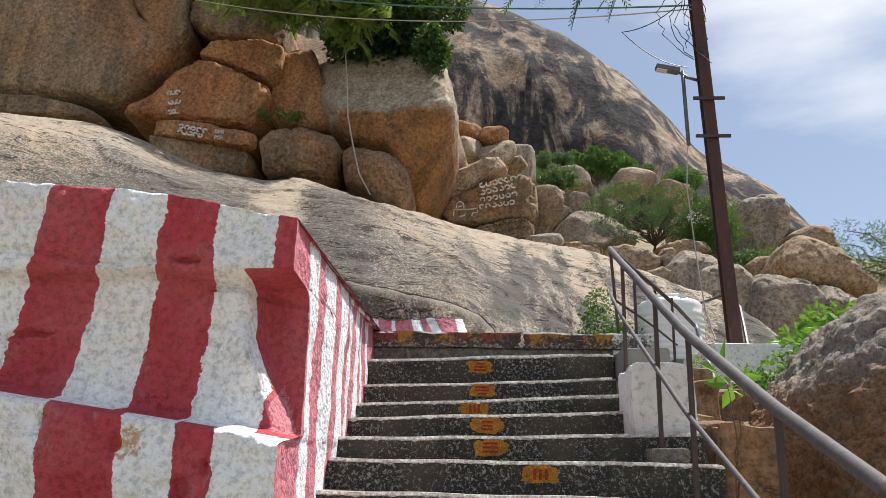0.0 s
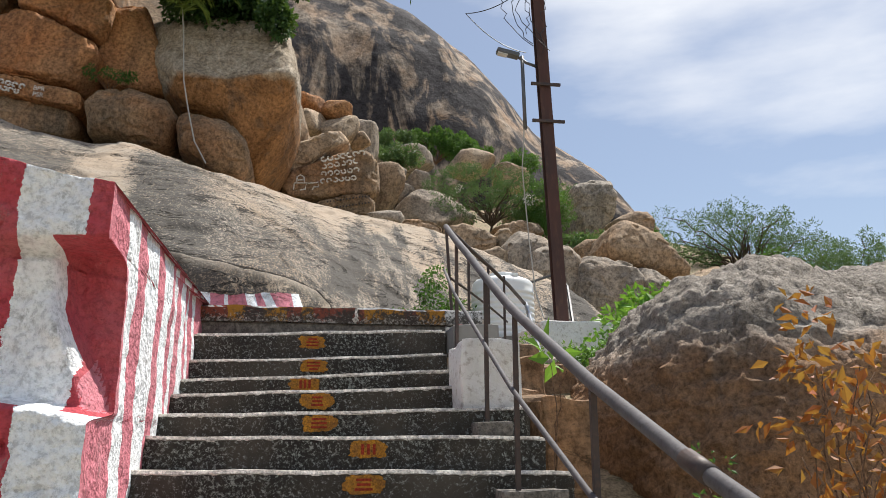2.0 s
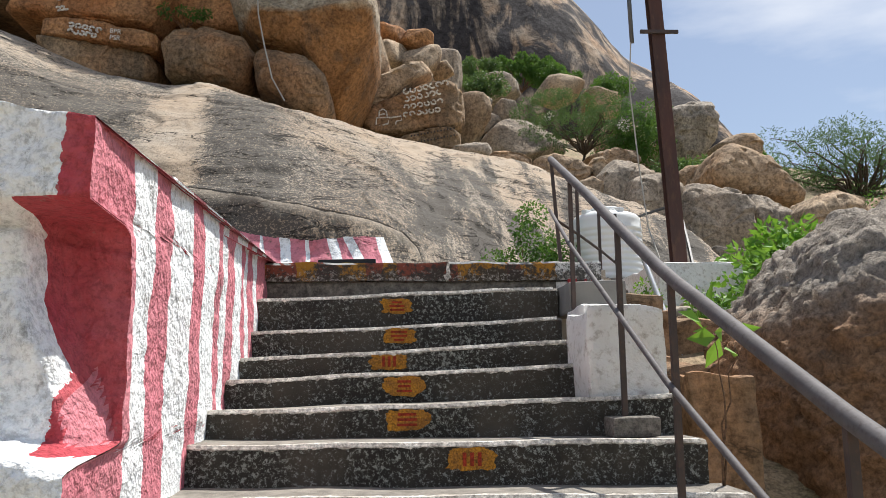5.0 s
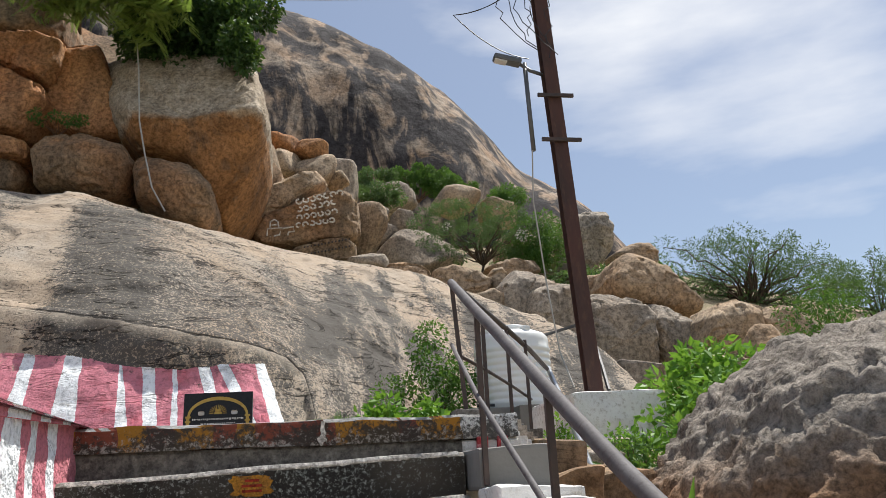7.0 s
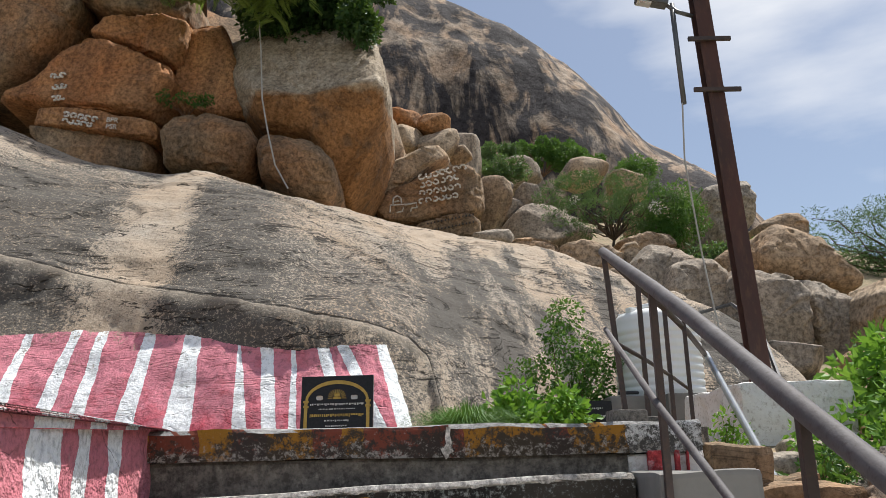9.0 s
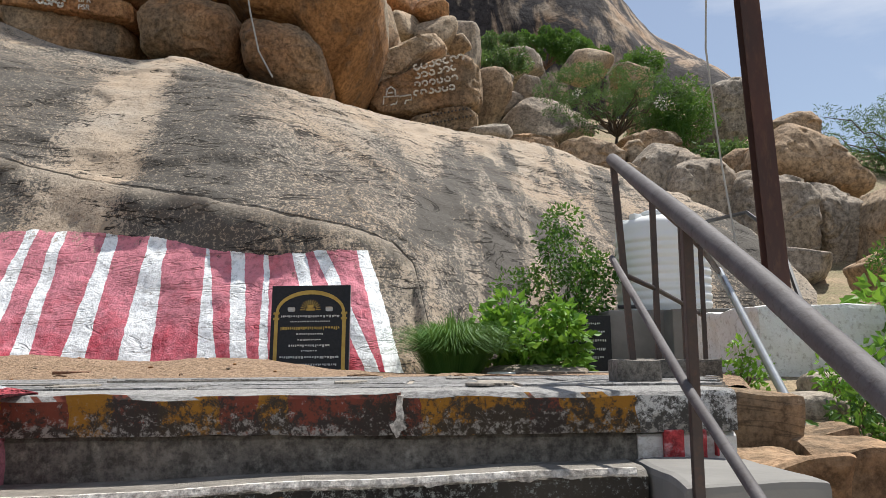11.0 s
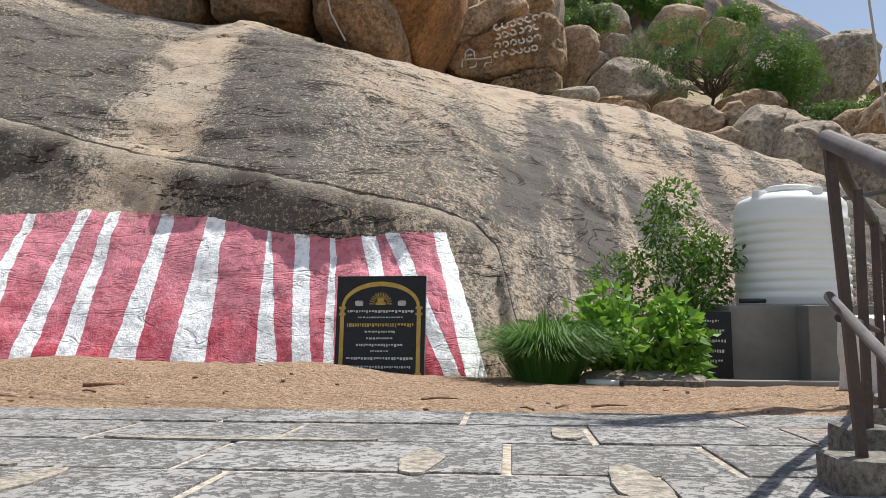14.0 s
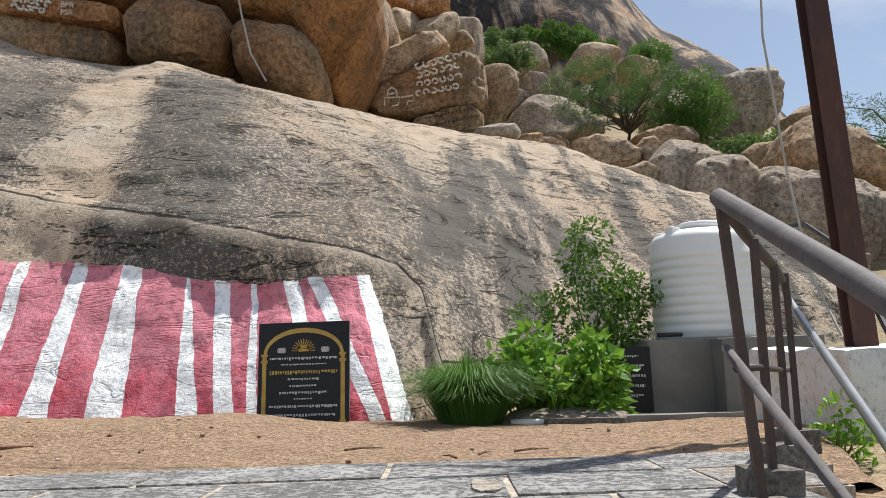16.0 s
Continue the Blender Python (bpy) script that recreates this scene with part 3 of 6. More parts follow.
def boulder_bm(c, s, seed, power=0.78, rough=0.13, cuts=7, turn=0.0, lean=0.0, level=4, cut_lo=0.72, scaly=0.0):
    """A weathered block: a rounded box, sliced by a few planes and roughened."""
    rnd = random.Random(seed)
    bm = bmesh.new()
    bmesh.ops.create_icosphere(bm, subdivisions=level, radius=1.0)
    planes = []
    for _ in range(cuts):
        d = Vector((rnd.uniform(-1, 1), rnd.uniform(-1, 1), rnd.uniform(-0.8, 0.9))).normalized()
        planes.append((d, rnd.uniform(cut_lo, 0.93)))
    off = Vector((rnd.uniform(-50, 50), rnd.uniform(-50, 50), rnd.uniform(-50, 50)))
    m = Euler((0, lean, turn)).to_matrix()
    S = Vector(s)
    for v in bm.verts:
        p = v.co.copy()
        n = p.normalized()
        p = Vector([math.copysign(abs(q) ** power, q) for q in p])
        for d, k in planes:
            over = p.dot(d) - k
            if over > 0:
                p -= d * over * 0.85
        p += n * (noise.fractal(p * 1.3 + off, 1.0, 2.0, 4) * rough)
        p += n * (noise.fractal(p * 5.0 + off, 0.9, 2.1, 4) * rough * 0.22)
        v.co = m @ Vector((p.x * S.x, p.y * S.y, p.z * S.z)) + Vector(c)
        if scaly:
            q = v.co
            up = smooth(-0.25, 0.35, n.z + 0.3 * noise.noise(q * 1.1))
            g = noise.fractal(Vector((q.x * 1.3, q.y * 1.3, q.z * 3.2)) + off, 0.9, 2.1, 6) * 2.4
            flake = (g - math.floor(g)) * 0.6 + noise.fractal(Vector((q.x * 5, q.y * 5, q.z * 11)) + off, 0.8, 2.2, 5) * 0.55
            v.co += n * flake * scaly * (0.12 + 0.88 * up)
    return bm


def boulder(name, label, c, s, seed, material, group="", **k):
    ob = put_mesh(name, boulder_bm(c, s, seed, **k), M[material], True)
    return tagged(ob, label, "boulder", group)


def leaf_cloud(centers, count, size, seed, spread=1.0, slim=0.45, droop=0.3, flat=1.0, bend=0.25):
    """Many small folded leaves round the given centres (x, y, z, radius)."""
    r = np.random.RandomState(seed)
    C = np.array(centers, float)
    w = C[:, 3] ** 2
    pick = r.choice(len(C), count, p=w / w.sum())
    d = r.normal(size=(count, 3))
    d /= np.linalg.norm(d, axis=1)[:, None]
    rad = C[pick, 3] * spread * r.uniform(0.25, 1.0, count) ** 0.5
    p = C[pick, :3] + d * rad[:, None] * np.array([1, 1, flat])
    ax = d + r.normal(size=(count, 3)) * 0.7 + np.array([0, 0, -droop])
    ax /= np.linalg.norm(ax, axis=1)[:, None]
    sd = np.cross(ax, r.normal(size=(count, 3)))
    sd /= np.linalg.norm(sd, axis=1)[:, None] + 1e-9
    up = np.cross(ax, sd)
    L = (size * r.uniform(0.6, 1.3, count))[:, None]
    W = L * slim
    V = np.stack([p, p + ax * L * 0.45 + sd * W * 0.5 + up * L * bend * 0.3, p + ax * L - up * L * bend * 0.4, p + ax * L * 0.45 - sd * W * 0.5 + up * L * bend * 0.3], 1).reshape(-1, 3)
    i = np.arange(count) * 4
    F = np.concatenate([np.stack([i, i + 1, i + 2], 1), np.stack([i, i + 2, i + 3], 1)])
    return V, F


def leaves(name, centers, count, size, material, seed, **k):
    V, F = leaf_cloud(centers, count, size, seed, **k)
    return data_mesh(name, V.tolist(), F.tolist(), M[material])


def branches(root, tips, seed, r0, r1=0.02, sides=6, kink=0.25):
    """Limbs from a root to each tip, as one mesh."""
    rnd = random.Random(seed)
    V, F = [], []
    for tip in tips:
        a, b = Vector(root), Vector(tip)
        pts = [a]
        for i in range(1, 6):
            q = a.lerp(b, i / 6) + Vector((0, 0, (b - a).length * 0.10 * math.sin(math.pi * i / 6)))
            q += Vector((rnd.uniform(-1, 1), rnd.uniform(-1, 1), rnd.uniform(-1, 1))) * kink * (b - a).length * 0.15
            pts.append(q)
        pts.append(b)
        rr = [r0 + (r1 - r0) * (i / 6) for i in range(7)]
        v, f = tube_data(pts, rr, sides)
        n = len(V)
        V += v
        F += [tuple(k + n for k in q) for q in f]
    return V, F


def interp(x, xs, ys):
    return float(np.interp(x, xs, ys))


def smooth(a, b, x):
    t = min(1.0, max(0.0, (x - a) / (b - a)))
    return t * t * (3 - 2 * t)


# ---------------------------------------------------------------- ground
def ground_height(x, y):
    z = interp(y, (-2000, -60, 1.5, 3.5, 7.5, 11, 14, 18, 24, 30, 36, 50, 80, 110, 160, 400, 3000),
               (-6, -3, -0.01, 0.15, 1.2, 2.05, 2.3, 3.0, 4.7, 7.6, 10.6, 16, 24, 26, 20, 6, -6))
    up = smooth(20, 28, y) * (1 - smooth(60, 120, y))
    z += up * (min(4.2, max(0.0, 0.32 * (7.0 - x))) - min(9.0, max(0.0, 0.16 * (x - 13))))
    z -= smooth(20, 120, abs(x)) * z * 0.7 if z > 0 else 0.0
    if -2.6 < x < 2.9 and 7 < y < 12:
        z = min(z, 2.2)
    if -0.8 < x < 1.9 and 1.2 < y < 7.8:
        z = min(z, interp(y, (1.2, 2.4, 7.5), (-0.02, -0.02, 1.5)))
    side = smooth(1.8, 2.4, x) * (1 - smooth(4, 9, x)) * smooth(1, 3, y) * (1 - smooth(6.2, 7.4, y))
    z -= 0.35 * side
    z += 0.38 * smooth(1.75, 2.0, x) * (1 - smooth(4.5, 8, x)) * smooth(7.6, 8.6, y) * (1 - smooth(10.5, 12.5, y))
    return z


def make_ground():
    xs = np.unique(np.concatenate([np.linspace(-9, 16, 126), np.sign(np.linspace(-1, 1, 61)) * np.abs(np.linspace(-1, 1, 61)) ** 3 * 2500]))
    ys = np.unique(np.concatenate([np.linspace(-3, 30, 150), np.linspace(30, 130, 80), -np.linspace(0.1, 1, 20) ** 3 * 2500, 130 + np.linspace(0, 1, 20) ** 3 * 2500]))
    V = []
    for y in ys:
        for x in xs:
            h = ground_height(x, y)
            if y > 0 or x > 2 or x < -2:
                h += noise.fractal(Vector((x, y, 3.0)) * 0.45, 1, 2, 4) * 0.10 * min(1.0, abs(x) * 0.3)
            V.append((x, y, h))
    w = len(xs)
    F = [(j * w + i, j * w + i + 1, (j + 1) * w + i + 1, (j + 1) * w + i) for j in range(len(ys) - 1) for i in range(w - 1)]
    tagged(data_mesh("ground", V, F, M["earth"], True), "dry brown hillside soil between granite rocks", "ground", kind="structure")


make_ground()


# ---------------------------------------------------------------- granite dome
BASE = ((-16, 9.0, 1.2), (-10, 11.6, 2.2), (-6, 13.2, 2.35), (-3, 13.5, 2.35), (-0.5, 13.35, 2.3), (0.5, 13.4, 2.3), (1.1, 14.3, 2.3), (2.2, 15.6, 2.3), (3.6, 16.8, 2.4), (5.2, 17.4, 2.6), (6.9, 18.2, 3.0))
RIDGE = ((-20, 19, 10.6), (-12.0, 20.6, 10.3), (-9.9, 22.0, 10.45), (-8.0, 23.0, 9.75), (-6.3, 23.2, 9.32), (-5.0, 23.4, 9.5), (-3.6, 23.6, 9.15), (-1.55, 24.2, 8.68), (0.5, 25, 8.36), (3.4, 25.4, 7.92), (4.8, 24.8, 7.22), (6.4, 22.8, 6.0), (7.1, 20.8, 4.85), (7.2, 18.8, 3.6))


def along(rows, s):
    """A point at fraction s of a polyline, eased between its corners."""
    n = len(rows) - 1
    i = min(n - 1, int(s * n))
    f = s * n - i
    p = [Vector(rows[max(0, min(n, i + k))]) for k in (-1, 0, 1, 2)]
    return 0.5 * ((2 * p[1]) + (p[2] - p[0]) * f + (2 * p[0] - 5 * p[1] + 4 * p[2] - p[3]) * f * f + (3 * p[1] - p[0] - 3 * p[2] + p[3]) * f ** 3)


CREST_X, CREST_Z = (-16.0, -5.5, -4.31, -3.31, -2.63, -1.92, -1.27, -0.64, -0.09, 0.29, 0.56, 0.75, 9.0), (5.9, 5.3, 5.01, 4.76, 4.62, 4.48, 4.31, 4.15, 4.07, 3.95, 3.7, 2.9, 0.0)


def make_dome():
    nu, nv = 420, 170
    V = []
    for j in range(nv + 1):
        v = j / nv * 1.18
        for i in range(nu + 1):
            s = i / nu
            b, r = along(BASE, s), along(RIDGE, s)
            t = min(v, 1.0)
            # steep foot, then an even slope that eases towards the ridge
            foot = 0.17
            if t < foot:
                h, e = 0.125 * (t / foot) ** 1.1, 0.235 * (t / foot) ** 0.95
            else:
                q = (t - foot) / (1 - foot)
                h, e = 0.125 + 0.875 * q ** 1.04, 0.235 + 0.765 * (1 - (1 - q) ** 1.28)
            p = Vector((b.x + (r.x - b.x) * h, b.y + (r.y - b.y) * h, b.z + (r.z - b.z) * e))
            if v > 1.0:
                p += Vector((0.0, (v - 1) * 20.0, -(v - 1) ** 1.3 * 14.0))
            k = noise.fractal(p * 0.28 + Vector((7, 3, 1)), 1.0, 2.0, 5)
            amp = 0.17 * smooth(0.0, 0.2, t) * (1 - 0.55 * smooth(0.75, 1.0, t)) + 0.03
            # exfoliation sheets: low steps that follow the slope
            g = noise.fractal(Vector((p.x * 0.35, p.y * 0.3, 4.0)), 1.0, 2.0, 3) * 0.8 + p.z * 0.42 + p.x * 0.05
            sheet = (g - math.floor(g))
            step = 0.07 * smooth(0.0, 0.05, sheet) * (1 - sheet)
            nrm = Vector((0.1, -0.7, 0.7))
            p += nrm * (k * amp + step * smooth(0.1, 0.3, t)) + nrm * (noise.fractal(p * 1.9, 0.9, 2.0, 4) * 0.028 + noise.fractal(p * 5.0, 0.8, 2.0, 4) * 0.022 * (1 - smooth(0.2, 0.4, t)))
            crest = interp(p.x, CREST_X, CREST_Z) + 0.10 * noise.noise(Vector((p.x * 1.2, 5, 2)))
            p += nrm * 0.26 * (1 - smooth(crest - 0.03, crest + 0.06, p.z)) * smooth(crest - 0.75, crest - 0.1, p.z)
            V.append(p)
    w = nu + 1
    F = [(j * w + i, j * w + i + 1, (j + 1) * w + i + 1, (j + 1) * w + i) for j in range(nv) for i in range(nu)]
    tagged(data_mesh("granite_dome", V, F, M["dome"], True), "huge rounded granite outcrop, its foot painted in red and white stripes", "rock outcrop")


make_dome()


# ---------------------------------------------------------------- far hill
def make_hill():
    xs = np.linspace(-75, 44, 170)
    V = []
    cols = 110
    for j in range(cols + 1):
        v = j / cols
        for x in xs:
            top = interp(x, (-75, -40, -20, -9, -1.1, 5.3, 13.3, 19.6, 25, 28.8, 33.5, 36.6, 44), (66, 73, 73, 71.2, 68.9, 66.1, 61.1, 55.9, 49.4, 44.7, 42, 39.2, 28))
            bot = 18.0
            if v < 0.85:
                q = v / 0.85
                y, z = 88 + 22 * q ** 1.7, bot + (top - bot) * (1 - (1 - q) ** 1.55)
            else:
                q = (v - 0.85) / 0.15
                y, z = 110 + 45 * q, top - 6 * q * q
            p = Vector((x, y, z))
            fade = math.sin(min(1.0, v / 0.85) * math.pi) ** 0.7 if v < 0.85 else 0.0
            k = noise.fractal(Vector((p.x * 0.09, p.y * 0.05, p.z * 0.022)), 1.0, 2.0, 6) * 1.5
            k += noise.fractal(Vector((p.x * 0.25, p.y * 0.2, p.z * 0.08)), 0.9, 2.0, 5) * 0.3
            p.y -= k * fade
            p.z += noise.fractal(p * 0.3, 1, 2, 4) * 0.25
            V.append(p)
    w = len(xs)
    F = [(j * w + i, j * w + i + 1, (j + 1) * w + i + 1, (j + 1) * w + i) for j in range(cols) for i in range(w - 1)]
    tagged(data_mesh("granite_hill", V, F, M["hill"], True), "steep bare granite hill with dark water streaks", "hill")


make_hill()

# ---------------------------------------------------------------- boulders
def block_rock(name, label, material, y, depth, seed, outline, group="", flat=0.15, rough=0.075, grow=1.0, brow=None):
    """A cliff block with the given outline in elevation: a broad face, rounded edges, and depth behind.
    brow: heights of a brow's top and foot and a corner's x, past which the face falls back, and the three slopes."""
    n = len(outline)
    cx = sum(p[0] for p in outline) / n
    cz = sum(p[1] for p in outline) / n
    span = max(max(abs(p[0] - cx), abs(p[1] - cz)) for p in outline)
    nu, nv = 128, 60

    def reach(a):
        d = (math.cos(a), math.sin(a))
        best = 0.05
        for k in range(n):
            (x0, z0), (x1, z1) = outline[k], outline[(k + 1) % n]
            ex, ez = x1 - x0, z1 - z0
            det = d[0] * -ez + d[1] * ex
            if abs(det) < 1e-9:
                continue
            t = ((x0 - cx) * -ez + (z0 - cz) * ex) / det
            s = (d[0] * (z0 - cz) - d[1] * (x0 - cx)) / det
            if t > 0 and -1e-6 <= s <= 1 + 1e-6:
                best = max(best, t)
        return best

    R = [reach(2 * math.pi * i / nu) for i in range(nu)]
    R = [r * grow for r in R]
    R = [(R[i - 1] + 2 * R[i] + R[(i + 1) % nu]) / 4 for i in range(nu)]
    tilt = random.Random(seed).uniform(-0.12, 0.12)
    V = []
    for j in range(nv + 1):
        f = math.pi * j / nv
        c, s = math.sin(f) ** flat, math.copysign(abs(math.cos(f)) ** 0.45, math.cos(f))
        for i in range(nu):
            a = 2 * math.pi * i / nu
            p = Vector((cx + R[i] * c * math.cos(a), y + depth * 0.5 * (1 - s), cz + R[i] * c * math.sin(a)))
            p.y += tilt * (p.x - cx) + 0.12 * (p.z - cz)
            if brow:
                zt, zf, xs, kt, kf, ks = brow
                back = (kt * max(0.0, p.z - zt) + kf * max(0.0, zf - p.z) + ks * max(0.0, xs - p.x)) * (1 - 0.5 * (1 - s))
                p += Vector((p.x - 0.6, 22.0, p.z - 2.0)) * (back / 22.0)
            k = noise.fractal(p * (1.1 / span ** 0.5) + Vector((seed, 0, 0)), 1.0, 2.0, 5) * rough * span ** 0.5
            k += noise.fractal(p * 2.6, 0.9, 2.1, 4) * 0.035
            ch = noise.fractal(p * 0.9 + Vector((0, seed, 0)), 1.0, 2.0, 2) * 2.2
            k += (ch - math.floor(ch)) * 0.085
            out = Vector((math.cos(a) * c * 0.6, -s, math.sin(a) * c * 0.6))
            V.append(p + out * k)
    F = [(j * nu + i, j * nu + (i + 1) % nu, (j + 1) * nu + (i + 1) % nu, (j + 1) * nu + i) for j in range(nv) for i in range(nu)]
    return tagged(data_mesh(name, V, F, M[material], True), label, "boulder", group)


CLIFF = "stacked blocks of the cliff above the dome"
block_rock("cliff_block", "massive ochre cliff block with dark run-off streaks", "ochre", 26.6, 6.0, 11, ((-26.8, 21.4), (-13.0, 21.0), (-12.0, 17.2), (-10.0, 15.8), (-10.8, 14.6), (-12.3, 13.3), (-13.3, 13.5), (-17.6, 13.9), (-25.1, 14.4)), CLIFF)
block_rock("cliff_ledge", "thin ledge of ochre granite under the cliff", "ochre", 25.6, 3.0, 12, ((-18.5, 13.7), (-14.6, 13.3), (-12.5, 12.9), (-12.6, 12.5), (-15.2, 12.6), (-18.4, 12.9)), CLIFF)
block_rock("cliff_block", "orange angular cliff block with painted writing", "orange", 26.0, 4.0, 13, ((-12.1, 12.9), (-10.9, 13.9), (-10.1, 14.7), (-9.4, 15.0), (-8.14, 14.58), (-6.93, 13.95), (-6.70, 13.33), (-7.13, 12.72), (-7.38, 12.33), (-9.5, 12.6)), CLIFF)
block_rock("cliff_block", "flat orange granite block wedged in the cliff", "orange", 26.5, 4.0, 14, ((-9.7, 15.4), (-9.4, 16.0), (-7.21, 15.90), (-6.59, 15.59), (-6.53, 14.73), (-6.92, 14.14), (-8.21, 14.78)), CLIFF)
block_rock("cliff_block", "upper ochre granite block of the cliff", "ochre", 27.2, 4.0, 15, ((-10.3, 16.9), (-10.3, 17.6), (-9.9, 19.2), (-7.63, 19.21), (-6.74, 16.88), (-6.82, 15.94), (-9.2, 16.3)), CLIFF)
block_rock("cliff_block", "narrow ochre granite block of the cliff", "ochre", 27.0, 4.0, 16, ((-12.5, 17.7), (-13.0, 20.6), (-10.6, 20.5), (-10.2, 17.0), (-10.0, 16.3), (-10.2, 15.8), (-11.0, 15.7)), CLIFF)
block_rock("upright_slab", "upright ochre slab beside a great boulder", "orange", 26.9, 3.0, 17, ((-6.90, 15.82), (-5.70, 15.85), (-5.11, 14.29), (-4.73, 12.60), (-6.09, 12.64), (-7.09, 13.02), (-7.03, 14.29)), CLIFF)
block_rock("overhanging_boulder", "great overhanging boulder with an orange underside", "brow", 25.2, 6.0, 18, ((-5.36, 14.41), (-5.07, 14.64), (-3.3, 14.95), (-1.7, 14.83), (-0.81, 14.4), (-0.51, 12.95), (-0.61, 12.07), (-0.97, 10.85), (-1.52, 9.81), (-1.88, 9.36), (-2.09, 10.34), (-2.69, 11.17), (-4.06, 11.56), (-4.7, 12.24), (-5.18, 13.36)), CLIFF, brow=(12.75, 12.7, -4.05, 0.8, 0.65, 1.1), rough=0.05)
block_rock("inscribed_slab", "long reddish slab with white painted letters", "orange", 25.6, 3.0, 19, ((-10.5, 12.5), (-9.3, 12.4), (-7.06, 12.00), (-7.05, 11.41), (-8.70, 11.64), (-10.5, 11.9)), CLIFF)
block_rock("cliff_block", "lower ochre block resting on the dome", "ochre", 25.8, 3.4, 20, ((-10.8, 12.0), (-8.77, 11.73), (-7.26, 11.49), (-7.10, 10.94), (-7.36, 10.51), (-9.1, 10.7), (-10.2, 11.2)), CLIFF)
block_rock("boulder", "oval brown boulder resting on the dome", "ochre", 25.0, 2.6, 21, ((-6.92, 11.55), (-6.54, 12.01), (-5.45, 12.01), (-4.44, 11.74), (-4.09, 11.17), (-4.17, 10.36), (-4.44, 10.08), (-5.52, 10.30), (-6.60, 10.52)), CLIFF, flat=0.4, brow=(11.5, 11.2, -6.6, 0.9, 0.35, 0.6))
block_rock("boulder", "rounded orange-brown boulder at the dome's brow", "ochre", 24.6, 2.6, 22, ((-4.06, 10.76), (-3.87, 11.19), (-2.50, 11.00), (-1.99, 10.45), (-1.83, 9.67), (-2.05, 9.14), (-2.61, 9.29), (-3.84, 9.90)), CLIFF, flat=0.35, brow=(10.6, 10.2, -3.8, 0.9, 0.4, 0.5))
boulder("cliff_block", "dark ochre rock mass behind the cliff blocks", (-9.5, 32.5, 13.5), (9.0, 3.0, 6.0), 26, "ochre", CLIFF, power=0.6, rough=0.08)
SCREE = "scree boulders behind the dome"
block_rock("boulder", "long slanting boulder over a painted rock", "boulder", 30.6, 2.4, 23, ((-2.32, 11.21), (-2.08, 11.78), (-0.81, 12.58), (0.52, 13.32), (1.12, 13.36), (1.34, 12.86), (0.48, 12.31), (-1.00, 11.11), (-1.63, 10.66)), SCREE, flat=0.4)
block_rock("inscribed_boulder", "flat-faced boulder with a white painted inscription and drawing", "ochre", 30.4, 2.6, 24, ((-1.30, 10.82), (-0.79, 11.49), (0.27, 11.94), (1.97, 12.55), (2.39, 12.10), (2.42, 10.94), (2.27, 10.64), (0.28, 10.32), (-0.98, 10.27)), SCREE)
block_rock("split_slab", "split slab with a row of drilled wedge holes", "ochre", 30.2, 2.4, 25, ((0.12, 10.26), (1.94, 10.59), (2.27, 10.33), (2.22, 9.71), (0.70, 9.68), (-0.03, 9.95)), SCREE)
for k, (x, y, z, sx, sz, mt) in enumerate((
        (-0.5, 35, 15.2, 1.0, 0.65, "boulder"), (-1.0, 34, 14.1, 0.9, 0.55, "boulder"), (1.0, 35, 14.95, 0.9, 0.8, "boulder"), (0.65, 35.3, 16.05, 0.8, 0.5, "orange"),
        (-0.4, 35.6, 16.4, 0.85, 0.55, "orange"), (1.9, 35, 14.6, 0.5, 0.45, "boulder"), (2.6, 32, 11.5, 0.45, 1.05, "boulder"), (3.5, 34, 11.95, 0.62, 0.7, "grey"),
        (3.3, 34.3, 12.8, 0.6, 0.5, "grey"), (4.4, 34.2, 12.5, 0.6, 0.52, "grey"), (4.8, 33.6, 10.85, 1.85, 1.0, "grey"), (2.6, 30, 9.6, 0.75, 0.42, "grey"),
        (8.6, 45, 17.2, 1.4, 0.85, "boulder"), (5.0, 44, 16.9, 1.4, 0.85, "grey"), (11.2, 46, 17.0, 1.3, 0.9, "boulder"), (15.1, 36.6, 11.5, 1.05, 0.7, "boulder"), (1.6, 38, 15.4, 1.5, 1.2, "grey"))):
    boulder("boulder", "weathered tan granite boulder among scree", (x, y + 0.5, z), (sx, max(sx, sz), sz), 40 + k, mt, SCREE, rough=0.08, turn=k * 0.7, level=4, power=0.58, cuts=10, cut_lo=0.66)
ROW = "row of boulders beyond the dome's shoulder"
SMALL, LARGE = "tan granite boulder wedged among others", "large smooth tan granite boulder"
block_rock("boulder", SMALL, "boulder", 27.0, 1.6, 70, ((2.75, 8.31), (3.07, 8.76), (4.01, 8.72), (4.3, 8.54), (4.21, 8.0), (3.47, 7.9)), ROW, flat=0.45)
block_rock("boulder", SMALL, "boulder", 26.6, 1.8, 71, ((4.25, 8.02), (4.38, 8.48), (4.9, 8.62), (5.67, 8.47), (6.11, 8.12), (5.97, 7.77), (5.19, 7.4), (4.68, 7.5)), ROW, flat=0.45)
block_rock("boulder", SMALL, "boulder", 27.0, 1.2, 72, ((6.1, 8.28), (6.22, 8.52), (6.51, 8.58), (6.65, 8.31), (6.55, 7.8), (6.18, 7.7)), ROW, flat=0.45)
block_rock("boulder", SMALL, "boulder", 28.4, 1.6, 73, ((6.33, 9.02), (7.2, 9.32), (7.95, 9.16), (8.12, 8.85), (7.07, 8.5)), ROW, flat=0.4)
